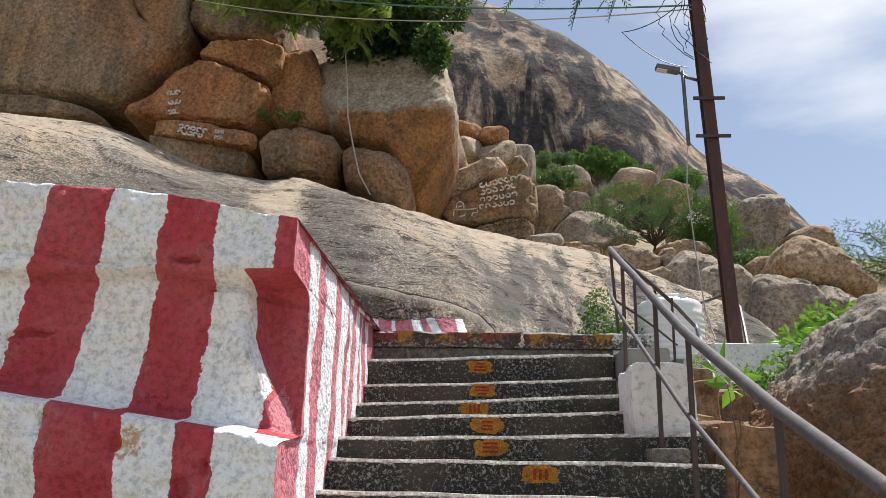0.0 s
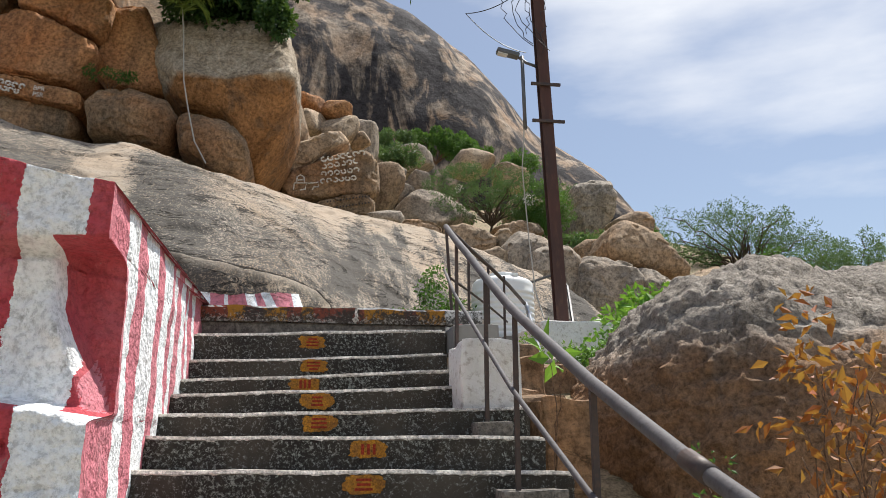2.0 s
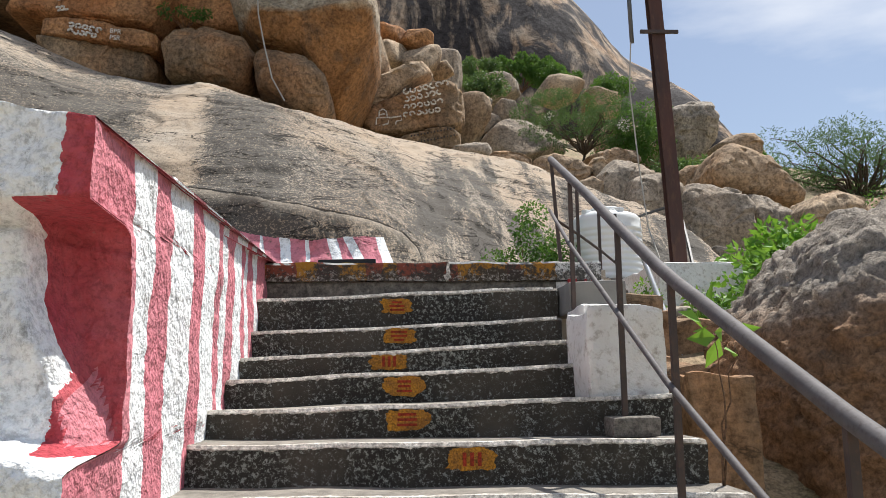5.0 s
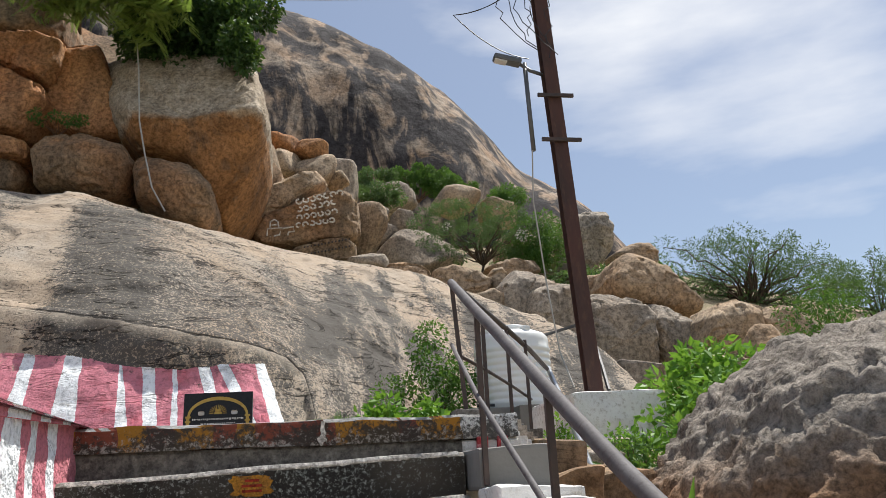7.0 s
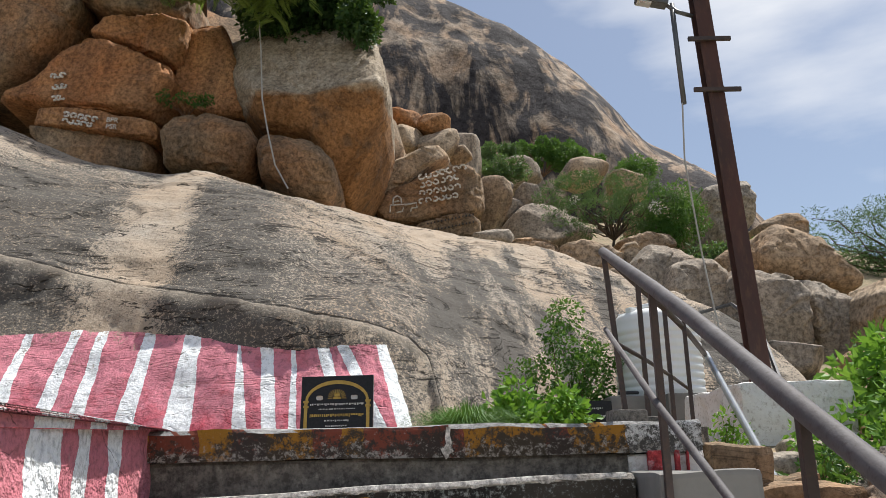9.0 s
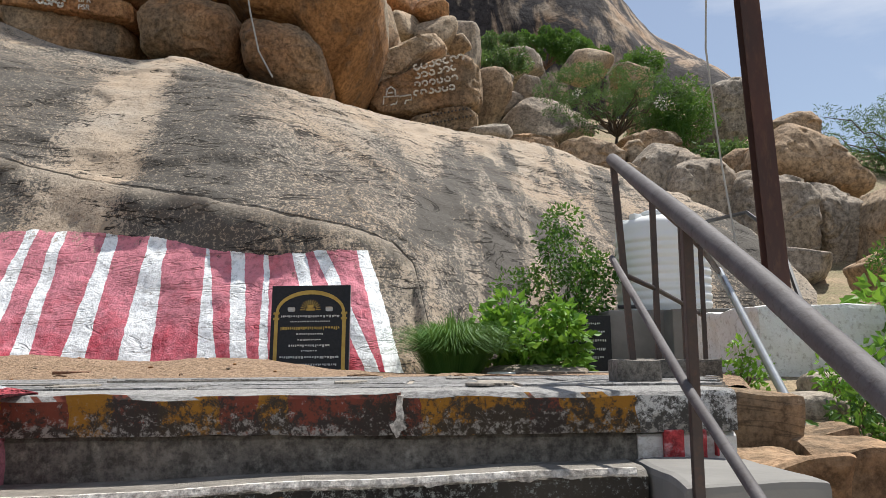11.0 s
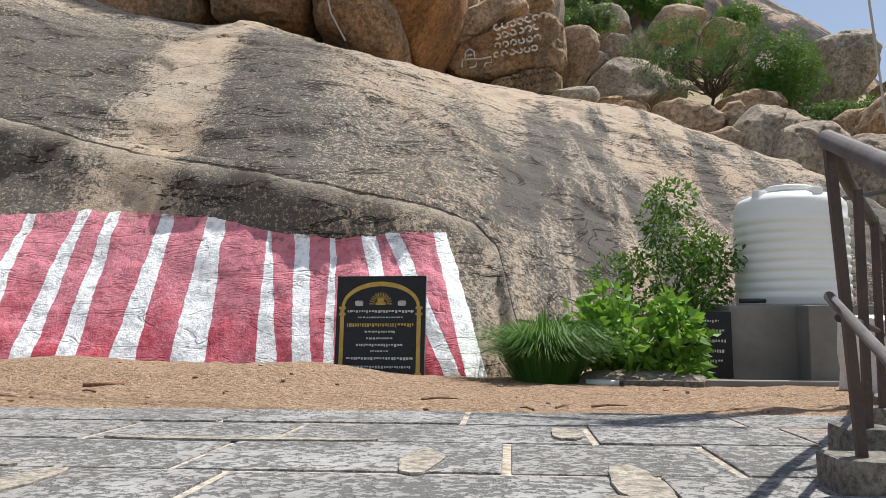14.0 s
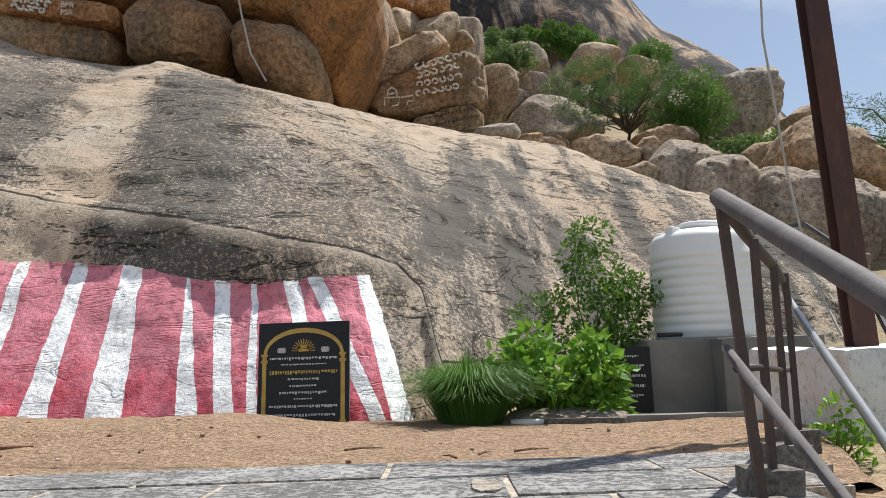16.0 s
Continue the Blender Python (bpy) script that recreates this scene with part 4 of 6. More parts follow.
block_rock("boulder", SMALL, "boulder", 25.4, 1.2, 74, ((5.25, 7.37), (5.78, 7.55), (6.15, 7.39), (6.11, 6.8), (5.42, 6.8)), ROW, flat=0.45)
block_rock("boulder", "dark-faced granite boulder beside the dome", "grey", 25.2, 2.4, 75, ((5.85, 6.86), (6.07, 7.67), (6.46, 8.05), (7.01, 8.0), (7.7, 7.71), (7.66, 6.91), (6.79, 6.1), (6.07, 6.2)), ROW, flat=0.35, brow=(7.6, 7.2, 6.3, 0.9, 0.25, 0.5))
block_rock("boulder", LARGE, "grey", 24.4, 2.2, 76, ((6.41, 6.0), (6.73, 7.22), (7.03, 7.47), (7.8, 7.45), (8.19, 7.12), (8.12, 6.41), (7.64, 5.4), (6.86, 5.4)), ROW, flat=0.25, brow=(7.15, 6.8, 6.8, 1.2, 0.15, 0.6))
block_rock("boulder", SMALL, "boulder", 28.0, 1.8, 77, ((9.19, 8.3), (9.6, 8.6), (10.42, 8.66), (10.46, 8.34), (10.26, 7.8), (9.45, 7.8)), ROW, flat=0.4)
block_rock("boulder", "long sloping tan boulder lying on others", "boulder", 25.4, 2.6, 78, ((9.34, 7.72), (9.61, 8.29), (9.96, 8.6), (10.31, 8.56), (11.15, 8.22), (12.09, 7.26), (12.29, 6.97), (12.01, 6.72), (11.14, 6.8), (9.96, 7.05), (9.38, 7.3)), ROW, flat=0.35, brow=(7.9, 7.5, 9.8, 0.9, 0.4, 0.6))
block_rock("boulder", SMALL, "boulder", 28.8, 1.8, 79, ((11.02, 9.63), (11.62, 9.95), (12.23, 9.95), (12.48, 9.6), (12.33, 8.9), (11.31, 8.8)), ROW, flat=0.4)
block_rock("boulder", LARGE, "grey", 23.8, 3.0, 80, ((7.74, 4.6), (7.96, 6.83), (8.21, 7.07), (9.0, 6.98), (9.77, 6.71), (9.93, 6.33), (9.87, 5.26), (9.6, 4.4), (8.57, 4.2), (7.97, 4.3)), ROW, flat=0.28, brow=(6.6, 5.8, 8.2, 1.1, 0.3, 0.4))
block_rock("boulder", LARGE, "grey", 24.1, 2.6, 81, ((9.98, 6.63), (10.16, 6.83), (10.47, 6.73), (11.31, 6.21), (11.5, 5.89), (11.27, 4.8), (10.48, 4.5), (9.99, 4.6)), ROW, flat=0.28, brow=(6.2, 5.6, 10.1, 0.9, 0.25, 0.4))
block_rock("boulder", LARGE, "boulder", 22.8, 2.2, 82, ((10.66, 4.7), (10.96, 6.1), (11.28, 6.47), (11.86, 6.58), (12.45, 6.3), (12.46, 5.77), (12.2, 4.6), (11.25, 4.4)), ROW, flat=0.3, brow=(6.1, 5.7, 11.1, 0.9, 0.3, 0.4))
block_rock("boulder", LARGE, "boulder", 23.4, 2.0, 83, ((12.5, 4.8), (12.77, 6.16), (13.15, 6.47), (13.83, 6.51), (14.1, 6.17), (13.79, 4.8), (13.04, 4.6)), ROW, flat=0.35)
block_rock("boulder", SMALL, "boulder", 18.3, 1.4, 84, ((8.03, 4.12), (8.62, 4.4), (9.01, 4.44), (9.48, 4.19), (9.34, 3.6), (8.43, 3.4)), ROW, flat=0.45)
block_rock("boulder", "huge rounded boulder perched on the slope", "grey", 33.0, 3.0, 85, ((10.72, 11.22), (10.95, 12.34), (11.56, 12.63), (12.49, 12.54), (12.78, 11.92), (12.6, 11.16), (12.04, 10.3), (11.19, 9.8), (10.53, 10.1)), ROW, flat=0.35, brow=(12.2, 11.8, 11.0, 1.0, 0.35, 0.5))
for k, (x, y, z, sx, sz, mt, ln) in enumerate(((9.3, 34.0, 10.9, 1.3, 1.0, "boulder", 0.1), (11.0, 20.4, 4.6, 0.55, 0.85, "boulder", 0.1), (14.6, 25.2, 5.6, 1.0, 0.8, "grey", 0.0), (8.2, 21.6, 4.4, 0.9, 0.45, "grey", 0.0), (6.3, 14.5, 2.9, 0.5, 0.35, "boulder", 0.0))):
    boulder("boulder", SMALL, (x, y + 0.3, z), (sx, max(0.7, sx), sz), 90 + k, mt, ROW, rough=0.06, lean=ln, power=0.6, cuts=10, cut_lo=0.66, level=5)
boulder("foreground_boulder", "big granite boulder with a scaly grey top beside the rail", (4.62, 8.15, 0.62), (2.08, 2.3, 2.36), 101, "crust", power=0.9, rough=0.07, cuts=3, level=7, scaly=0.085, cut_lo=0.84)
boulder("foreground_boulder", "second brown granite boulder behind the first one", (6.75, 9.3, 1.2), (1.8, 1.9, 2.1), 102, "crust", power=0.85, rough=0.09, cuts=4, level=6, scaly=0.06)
for lo, hi, sd in (((1.95, 6.55, 0.9), (2.32, 7.1, 1.68), 1), ((1.8, 7.2, 0.9), (2.3, 7.6, 1.75), 3)):
    tagged(put_mesh("masonry_stone", box_bm(lo, hi, 0.04, 0.05, 6, sd), M["ochre"]), "rough reddish masonry stone beside the stairs", "stone", "masonry stones beside the stairs")
boulder("stone", "grey stone beside the steps", (2.35, 4.1, 0.42), (0.42, 0.45, 0.3), 104, "grey", level=4)
boulder("stone", "flat rubble stone beside the steps", (2.05, 4.75, 0.62), (0.3, 0.4, 0.22), 105, "boulder", level=3, power=0.6)


# ---------------------------------------------------------------- stairs and platform
NOSES = ((7.25, 2.17, 2.235, 1.36), (7.04, 1.95, 2.03, 1.34), (6.68, 1.79, 1.875, 1.34), (6.33, 1.665, 1.745, 1.33), (5.94, 1.525, 1.585, 1.68), (5.60, 1.405, 1.405, 1.68), (5.27, 1.235, 1.22, 1.74),
         (4.92, 1.06, 1.035, 1.77), (4.57, 0.945, 0.905, 1.78), (4.22, 0.82, 0.80, 1.80), (3.87, 0.69, 0.68, 1.8), (3.52, 0.55, 0.54, 1.8), (3.17, 0.41, 0.41, 1.8), (2.80, 0.28, 0.28, 1.8), (2.43, 0.14, 0.14, 1.8))
LEFT_X = -0.52


def step_mesh(y, zl, zr, xr, back, drop, seed):
    """One worn step: a tread with an uneven rounded nose and a riser below it."""
    rnd = random.Random(seed)
    n = 46
    prof = [(back, 0.0), (y + 0.16, 0.0), (y + 0.06, 0.002), (y + 0.015, -0.004), (y - 0.003, -0.02), (y - 0.004, -0.06), (y + 0.004, -0.11), (y + 0.006, -drop), (back, -drop)]
    V, F = [], []
    for i in range(n + 1):
        u = i / n
        x = LEFT_X - 0.1 + (xr - LEFT_X + 0.1) * u
        zc = zl + (zr - zl) * u
        for k, (py, pz) in enumerate(prof):
            w = noise.fractal(Vector((x * 3.0, py * 2, seed)), 1, 2, 4)
            e = 0.016 if 0 < k < 7 else 0.0
            V.append((x, py + w * e, zc + pz + noise.noise(Vector((x * 2.2, seed * 3.1, k * 0.2))) * (0.012 if k < 7 else 0)))
    m = len(prof)
    for i in range(n):
        for k in range(m):
            q = (k + 1) % m
            F.append((i * m + k, i * m + q, (i + 1) * m + q, (i + 1) * m + k))
    F.append(tuple(range(m)))
    F.append(tuple(reversed(range(n * m, (n + 1) * m))))
    return V, F


def nosing_mesh(y, zl, zr, xr, seed, width):
    """The strip of whitewash left along a nose, ragged on both sides."""
    n = 260
    V, F = [], []
    for i in range(n + 1):
        u = i / n
        x = LEFT_X + 0.02 + (xr - LEFT_X - 0.05) * u
        zc = zl + (zr - zl) * u + noise.noise(Vector((x * 2.2, seed * 3.1, 0.4))) * 0.012
        a = width * (0.4 + 1.1 * abs(noise.fractal(Vector((x * 12, seed, 1.0)), 0.8, 2, 5)))
        d = 0.002 + 0.014 * max(0.0, noise.fractal(Vector((x * 16, seed, 5.0)), 0.8, 2, 5) + 0.1)
        w = noise.fractal(Vector((x * 3.0, y * 2, seed)), 1, 2, 4) * 0.016
        V += [(x, y + a + w, zc + 0.005), (x, y - 0.002 + w, zc + 0.004), (x, y - 0.010 + w, zc - 0.010), (x, y - 0.010 + w, zc - 0.012 - d)]
    for i in range(n):
        for k in range(3):
            F.append((i * 4 + k, i * 4 + k + 1, (i + 1) * 4 + k + 1, (i + 1) * 4 + k))
    return V, F


stairs = tagged(new("staircase"), "worn stone staircase with whitewashed step edges", "stairs")
for k, (y, zl, zr, xr) in enumerate(NOSES):
    back = 7.52 if k == 0 else NOSES[k - 1][0] + 0.03
    low = NOSES[k + 1] if k + 1 < len(NOSES) else (0, 0, 0, 0)
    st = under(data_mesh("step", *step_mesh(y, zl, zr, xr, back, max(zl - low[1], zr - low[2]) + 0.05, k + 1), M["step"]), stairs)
    under(data_mesh("nosing", *nosing_mesh(y, zl, zr, xr, k + 1, 0.012 if k < 5 else 0.035), M["nosing"]), st, "ragged whitewashed step edge")


def daub(x, y, z, seed, parent, w=0.13, h=0.055, bars=3):
    """A turmeric patch with vermilion strokes on a riser."""
    bm = bmesh.new()
    n = 60
    ring = []
    for i in range(n):
        a = 2 * math.pi * i / n
        r = 1 + 0.24 * noise.fractal(Vector((math.cos(a) * 2.2, math.sin(a) * 2.2, seed * 1.7)), 1, 2, 4)
        ring.append(bm.verts.new((x + w * r * math.copysign(abs(math.cos(a)) ** 0.6, math.cos(a)), y - 0.0115, z + h * r * math.copysign(abs(math.sin(a)) ** 0.6, math.sin(a)))))
    bm.faces.new(ring)
    ob = part("turmeric_mark", bm, M["turmeric"], parent, "yellow turmeric patch with red strokes")
    rnd = random.Random(seed)
    for b in range(bars):
        bz = z + h * (0.5 - b * 0.5)
        bw = w * rnd.uniform(0.3, 0.5)
        if seed % 3 == 0:
            bx = x + (b - 1) * w * 0.3
            q = box_bm((bx - 0.008, y - 0.0155, z - h * 0.6), (bx + 0.008, y - 0.0125, z + h * 0.6), 0.001)
        else:
            q = box_bm((x - bw, y - 0.0155, bz - 0.006), (x + bw, y - 0.0125, bz + 0.006), 0.001)
        part("red_stroke", q, M["kumkum"], ob)


for k, (x, dz) in enumerate(((0.345, -0.075), (0.36, -0.06), (0.31, -0.06), (0.395, -0.07), (0.41, -0.065), (0.68, -0.07), (0.64, -0.065), (0.52, -0.06), (0.62, -0.06))):
    y, zl, zr, xr = NOSES[k]
    u = (x - LEFT_X) / (xr - LEFT_X)
    daub(x, y, zl + (zr - zl) * u + dz, k + 1, stairs, 0.10 if k < 5 else 0.105, 0.047)

PZ = 2.44
plat = tagged(new("platform"), "raised stone platform with a worn yellow and red painted edge", "platform")


def wavy_block(lo, hi, nx, seed, amp, top=0.0):
    """A long rough block: worn front edge and uneven faces."""
    V, F = [], []
    prof = [(hi[1], hi[2]), (lo[1] + 0.05, hi[2]), (lo[1] + 0.012, hi[2] - 0.003), (lo[1], hi[2] - 0.018), (lo[1], (lo[2] + hi[2]) / 2), (lo[1] + 0.004, lo[2]), (hi[1], lo[2])]
    m = len(prof)
    for i in range(nx + 1):
        x = lo[0] + (hi[0] - lo[0]) * i / nx
        for k, (y, z) in enumerate(prof):
            a = amp if 0 < k < 6 else 0
            V.append((x, y + noise.fractal(Vector((x * 4, k * 0.4, seed)), 1, 2, 4) * a, z + (noise.fractal(Vector((x * 3, k * 0.3, seed + 9)), 1, 2, 4) * a * 0.7 if k else 0)))
    for i in range(nx):
        for k in range(m):
            q = (k + 1) % m
            F.append((i * m + k, i * m + q, (i + 1) * m + q, (i + 1) * m + k))
    F.append(tuple(range(m)))
    F.append(tuple(reversed(range(nx * m, (nx + 1) * m))))
    return V, F


for a, b, s in ((-0.66, 0.6805, 1), (0.6815, 1.70, 2)):
    under(data_mesh("edge_slab", *wavy_block((a, 7.485, PZ - 0.125), (b, 7.95, PZ), 60, s, 0.014), M["edge"]), plat, "edge slab with worn yellow and red paint")
under(data_mesh("platform_wall", *wavy_block((-0.66, 7.515, 1.9), (1.40, 7.95, PZ - 0.123), 60, 5, 0.012), M["plaster"]), plat, "dark grey plaster wall below the edge")
under(data_mesh("platform_wall", *wavy_block((1.40, 7.51, 1.5), (1.70, 7.95, PZ - 0.123), 20, 6, 0.012), M["white"]), plat, "whitewashed end of the platform wall")
for y0, y1 in ((7.9, 8.43), (8.43, 9.06), (9.06, 9.63), (9.63, 10.4)):
    under(put_mesh("core", box_bm((-2.6, y0 - 0.002 * y0, 1.2), (1.68 + (y0 - 7.5) * 0.33, y1, PZ - 0.066), 0.02, 0.03, 4, int(y0 * 10)), M["white"]), plat, "flaking whitewashed masonry under the paving")


# paving slabs
def paving():
    rnd = random.Random(5)
    rows = ((7.955, 8.41), (8.44, 9.04), (9.07, 9.61), (9.64, 10.15))
    for r, (y0, y1) in enumerate(rows):
        x = -2.6 + rnd.uniform(0, 0.3)
        end = 1.70 + (y0 - 7.5) * 0.33
        while x < end:
            w = rnd.uniform(0.65, 1.25)
            x1 = min(x + w, end)
            if x1 - x > 0.2:
                bm = box_bm((x, y0, PZ - 0.06), (x1 - 0.028, y1, PZ + rnd.uniform(0.003, 0.009)), 0.005)
                part("paving_slab", bm, M["slab"], floor)
            x = x1
            if x >= end - 0.05:
                break


floor = tagged(new("paved_floor"), "grey granite paving slabs of the platform", "paving", kind="structure")
paving()
for y0, y1 in ((7.945, 8.425), (8.425, 9.055), (9.055, 9.625), (9.625, 10.2)):
    under(put_mesh("mortar_bed", box_bm((-2.7, y0, PZ - 0.065), (1.69 + (y0 - 7.5) * 0.33, y1, PZ - 0.001)), M["joint"]), floor, "pale mortar between the slabs")


def mortar_patch(x, y, w, d, seed):
    """A thin smear of cement trowelled over the paving, with a ragged outline."""
    bm = bmesh.new()
    ring = []
    for i in range(48):
        a = 2 * math.pi * i / 48
        r = 1 + 0.22 * noise.fractal(Vector((math.cos(a) * 1.6, math.sin(a) * 1.6, seed * 2.3)), 1, 2, 4)
        ring.append(bm.verts.new((x + w * r * math.cos(a), y + d * r * math.sin(a), PZ + 0.012 + 0.0003 * seed)))
    face = bm.faces.new(ring)
    out = bmesh.ops.extrude_face_region(bm, geom=[face])
    bmesh.ops.translate(bm, vec=(0, 0, -0.008), verts=[v for v in out["geom"] if isinstance(v, bmesh.types.BMVert)])
    bmesh.ops.recalc_face_normals(bm, faces=bm.faces[:])
    part("mortar_patch", bm, M["patch"], floor, "tan cement smeared over the joints")


for k, (x, y, w, d) in enumerate(((0.42, 8.62, 0.06, 0.22), (1.02, 8.25, 0.07, 0.3), (-0.3, 9.05, 0.5, 0.035), (-1.1, 8.42, 0.3, 0.05), (0.9, 9.3, 0.06, 0.16), (-0.6, 8.2, 0.06, 0.2), (0.95, 8.0, 0.05, 0.12))):
    mortar_patch(x, y, w, d, k + 1)


def sand_height(x, y):
    h = 2.425 + 0.02 * noise.fractal(Vector((x, y, 0)) * 1.4, 1, 2, 4)
    h += 0.20 * math.exp(-((y - 12.2) / 0.8) ** 2) * (1 - smooth(-1.4, 0.5, x)) * (0.75 + 0.35 * noise.noise(Vector((x * 0.9, y * 0.4, 2))))
    h += 0.07 * math.exp(-((y - 12.9) / 0.5) ** 2) * (1 - smooth(-1.0, 0.5, x))
    h -= 0.05 * smooth(11.5, 13.5, y) * smooth(0.5, 2.0, x)
    edge = 1.80 + (y - 7.5) * 0.33
    h -= 0.5 * smooth(edge, edge + 0.35, x) * (1 - smooth(12.4, 13.0, y))
    return h - 0.04 * (1 - smooth(9.7, 10.4, y + 0.25 * noise.noise(Vector((x * 1.3, 3, 1)))))


V, F = [], []
NX, NY = 260, 150
for j in range(NY + 1):
    for i in range(NX + 1):
        x, y = -7.0 + 11.3 * i / NX, 9.4 + 6.4 * j / NY
        e = smooth(0, 0.06, j / NY)
        V.append((x, y, sand_height(x, y) + noise.fractal(Vector((x, y, 1)) * 6, 0.8, 2, 4) * 0.012))
F = [(j * (NX + 1) + i, j * (NX + 1) + i + 1, (j + 1) * (NX + 1) + i + 1, (j + 1) * (NX + 1) + i) for j in range(NY) for i in range(NX)]
tagged(data_mesh("sand", V, F, M["sand"], True), "orange sandy soil heaped along the painted rock", "sand", kind="structure")


# ---------------------------------------------------------------- painted wall beside the stairs
def wall_top(x):
    return interp(x, (-4, -1.9, -1.3, -0.85, -0.43), (2.75, 2.58, 2.54, 2.48, 2.40))


# holes and open joints in the wall's front: x, z, half width, half height, depth
WALL_GAPS = ((-0.953, 2.225, 0.065, 0.014, 0.05), (-0.78, 2.105, 0.11, 0.013, 0.03), (-0.843, 1.25, 0.036, 0.046, 0.035), (-1.158, 1.116, 0.13, 0.017, 0.05), (-0.63, 1.19, 0.065, 0.012, 0.03),
             (-0.58, 1.11, 0.012, 0.085, 0.03), (-1.3, 1.22, 0.05, 0.07, 0.03), (-1.13, 1.41, 0.03, 0.03, 0.025), (-1.65, 1.9, 0.1, 0.016, 0.04), (-1.2, 2.21, 0.16, 0.013, 0.025), (-0.75, 1.33, 0.014, 0.03, 0.03))


def make_wall():
    """Rough masonry: a front face with a ledge and a shaded niche, and a side that runs up along the flight."""
    nx, nz = 330, 230
    V, F = [], []
    for j in range(nz + 1):
        for i in range(nx + 1):
            x = -4.2 + (4.2 - 0.46) * i / nx
            zt = wall_top(x)
            z = -0.05 + (zt + 0.05) * j / nz
            ledge = 1.46 - 0.14 * (x + 0.47)
            y = 4.40 + 0.20 * smooth(ledge - 0.02, ledge + 0.03, z) - 0.14 + 0.05 * max(0, ledge - z)
            y -= 0.10 * smooth(2.12, 2.18, z) + 0.02
            # niche: its left edge swings right as it goes down
            nl = interp(z, (1.43, 1.613, 1.75, 1.906, 2.15), (-0.485, -0.545, -0.605, -0.665, -0.682))
            y += 0.24 * smooth(nl - 0.03, nl + 0.03, x) * smooth(1.42, 1.48, z) * (1 - smooth(2.15, 2.17, z))
            b = noise.fractal(Vector((x * 1.6, z * 1.6, 3.3)), 1, 2, 5) * 0.075 + noise.fractal(Vector((x * 6, z * 6, 1.3)), 0.8, 2, 5) * 0.024
            c = 0.014 if abs(z - (ledge + 0.62)) < 0.012 + 0.01 * noise.noise(Vector((x * 3, 0, 0))) else 0.0
            for gx, gz, hw, hh, depth in WALL_GAPS:
                if abs(x - gx) < 1.6 * hw + 0.03 and abs(z - gz) < 1.6 * hh + 0.05:
                    q = math.hypot((x - gx) / hw, (z - gz - 0.02 * noise.noise(Vector((x * 9, gz, 4)))) / hh)
                    c += depth * (1 - smooth(0.6, 1.25, q))
            V.append((x, y + b + c, z))
    w = nx + 1
    F += [(j * w + i, j * w + i + 1, (j + 1) * w + i + 1, (j + 1) * w + i) for j in range(nz) for i in range(nx)]
    # side along the stairs
    ny = 110
    base = len(V)
    for j in range(nz + 1):
        for i in range(ny + 1):
            u = i / ny
            zt = interp(u, (0, 0.25, 0.6, 1.0), (2.40, 2.44, 2.42, 2.46))
            z = -0.05 + (zt + 0.05) * j / nz
            front = V[j * w + nx]
            y = front[1] + (7.56 - front[1]) * u
            bulge = 0.07 * smooth(0.9, 0.2, z) if z < 0.9 else 0.0
            b = noise.fractal(Vector((y * 1.8, z * 1.8, 8.3)), 1, 2, 5) * 0.02 + noise.fractal(Vector((y * 8, z * 8, 1.3)), 0.9, 2, 4) * 0.008
            x = -0.46 - 0.02 * smooth(0, 0.06, u) - 0.04 * u + b * smooth(0, 0.05, u) + bulge
            V.append((x, y, z + noise.fractal(Vector((y * 3.5, 1, 1)), 1, 2, 4) * 0.05 * (j / nz) ** 3 * smooth(0, 0.1, u)))
    w2 = ny + 1
    F += [(base + j * w2 + i, base + j * w2 + i + 1, base + (j + 1) * w2 + i + 1, base + (j + 1) * w2 + i) for j in range(nz) for i in range(ny)]
    # top, back to the rock
    base2 = len(V)
    for i in range(nx + 1):
        p = V[nz * w + i]
        V.append((p[0], 7.6, p[2] + 0.04))
    for i in range(nx):
        F.append((nz * w + i, nz * w + i + 1, base2 + i + 1, base2 + i))
    top_side = [base + nz * w2 + i for i in range(ny + 1)]
    for i in range(ny):
        F.append((top_side[i], top_side[i + 1], base2 + nx))
    # back wall closing the block
    lo = len(V)
    V += [(-4.2, 7.6, -0.05), (-0.5, 7.6, -0.05)]
    F.append((lo, base2, *range(base2 + 1, base2 + nx + 1), lo + 1)[::-1])
    # far end
    F.append((*[j * w for j in range(nz + 1)], base2, lo))
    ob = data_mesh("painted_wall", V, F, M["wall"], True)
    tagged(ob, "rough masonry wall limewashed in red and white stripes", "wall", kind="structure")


make_wall()

# ---------------------------------------------------------------- white blocks beside the steps
blk = tagged(new("cheek_block"), "whitewashed masonry cheek block at the stair's side", "masonry block")
part("lower_block", box_bm((1.27, 6.0, 1.5), (1.66, 6.55, 2.0), 0.035, 0.03, 6, 1), M["white"], blk)
part("upper_block", box_bm((1.36, 6.5, 1.7), (1.72, 7.0, 2.06), 0.02, 0.02, 5, 2), M["white"], blk)
part("cap", box_bm((1.37, 6.93, 2.05), (1.72, 7.47, 2.24), 0.02, 0.015, 5, 3), M["concrete"], blk)
for x0, x1, z0 in ((1.475, 1.535, 2.20), (1.585, 1.603, 2.22), (1.632, 1.64, 2.24)):
    part("painted_stripe", box_bm((x0, 7.482, z0), (x1, 7.508, 2.32), 0.004, 0.004, 3, 5), M["red"], blk, "red stripe on the whitewash")
tagged(put_mesh("loose_block", box_bm((1.31, 5.73, 1.40), (1.53, 5.90, 1.49), 0.015, 0.012, 3, 4), M["block"]), "small concrete block lying on a step", "concrete block")

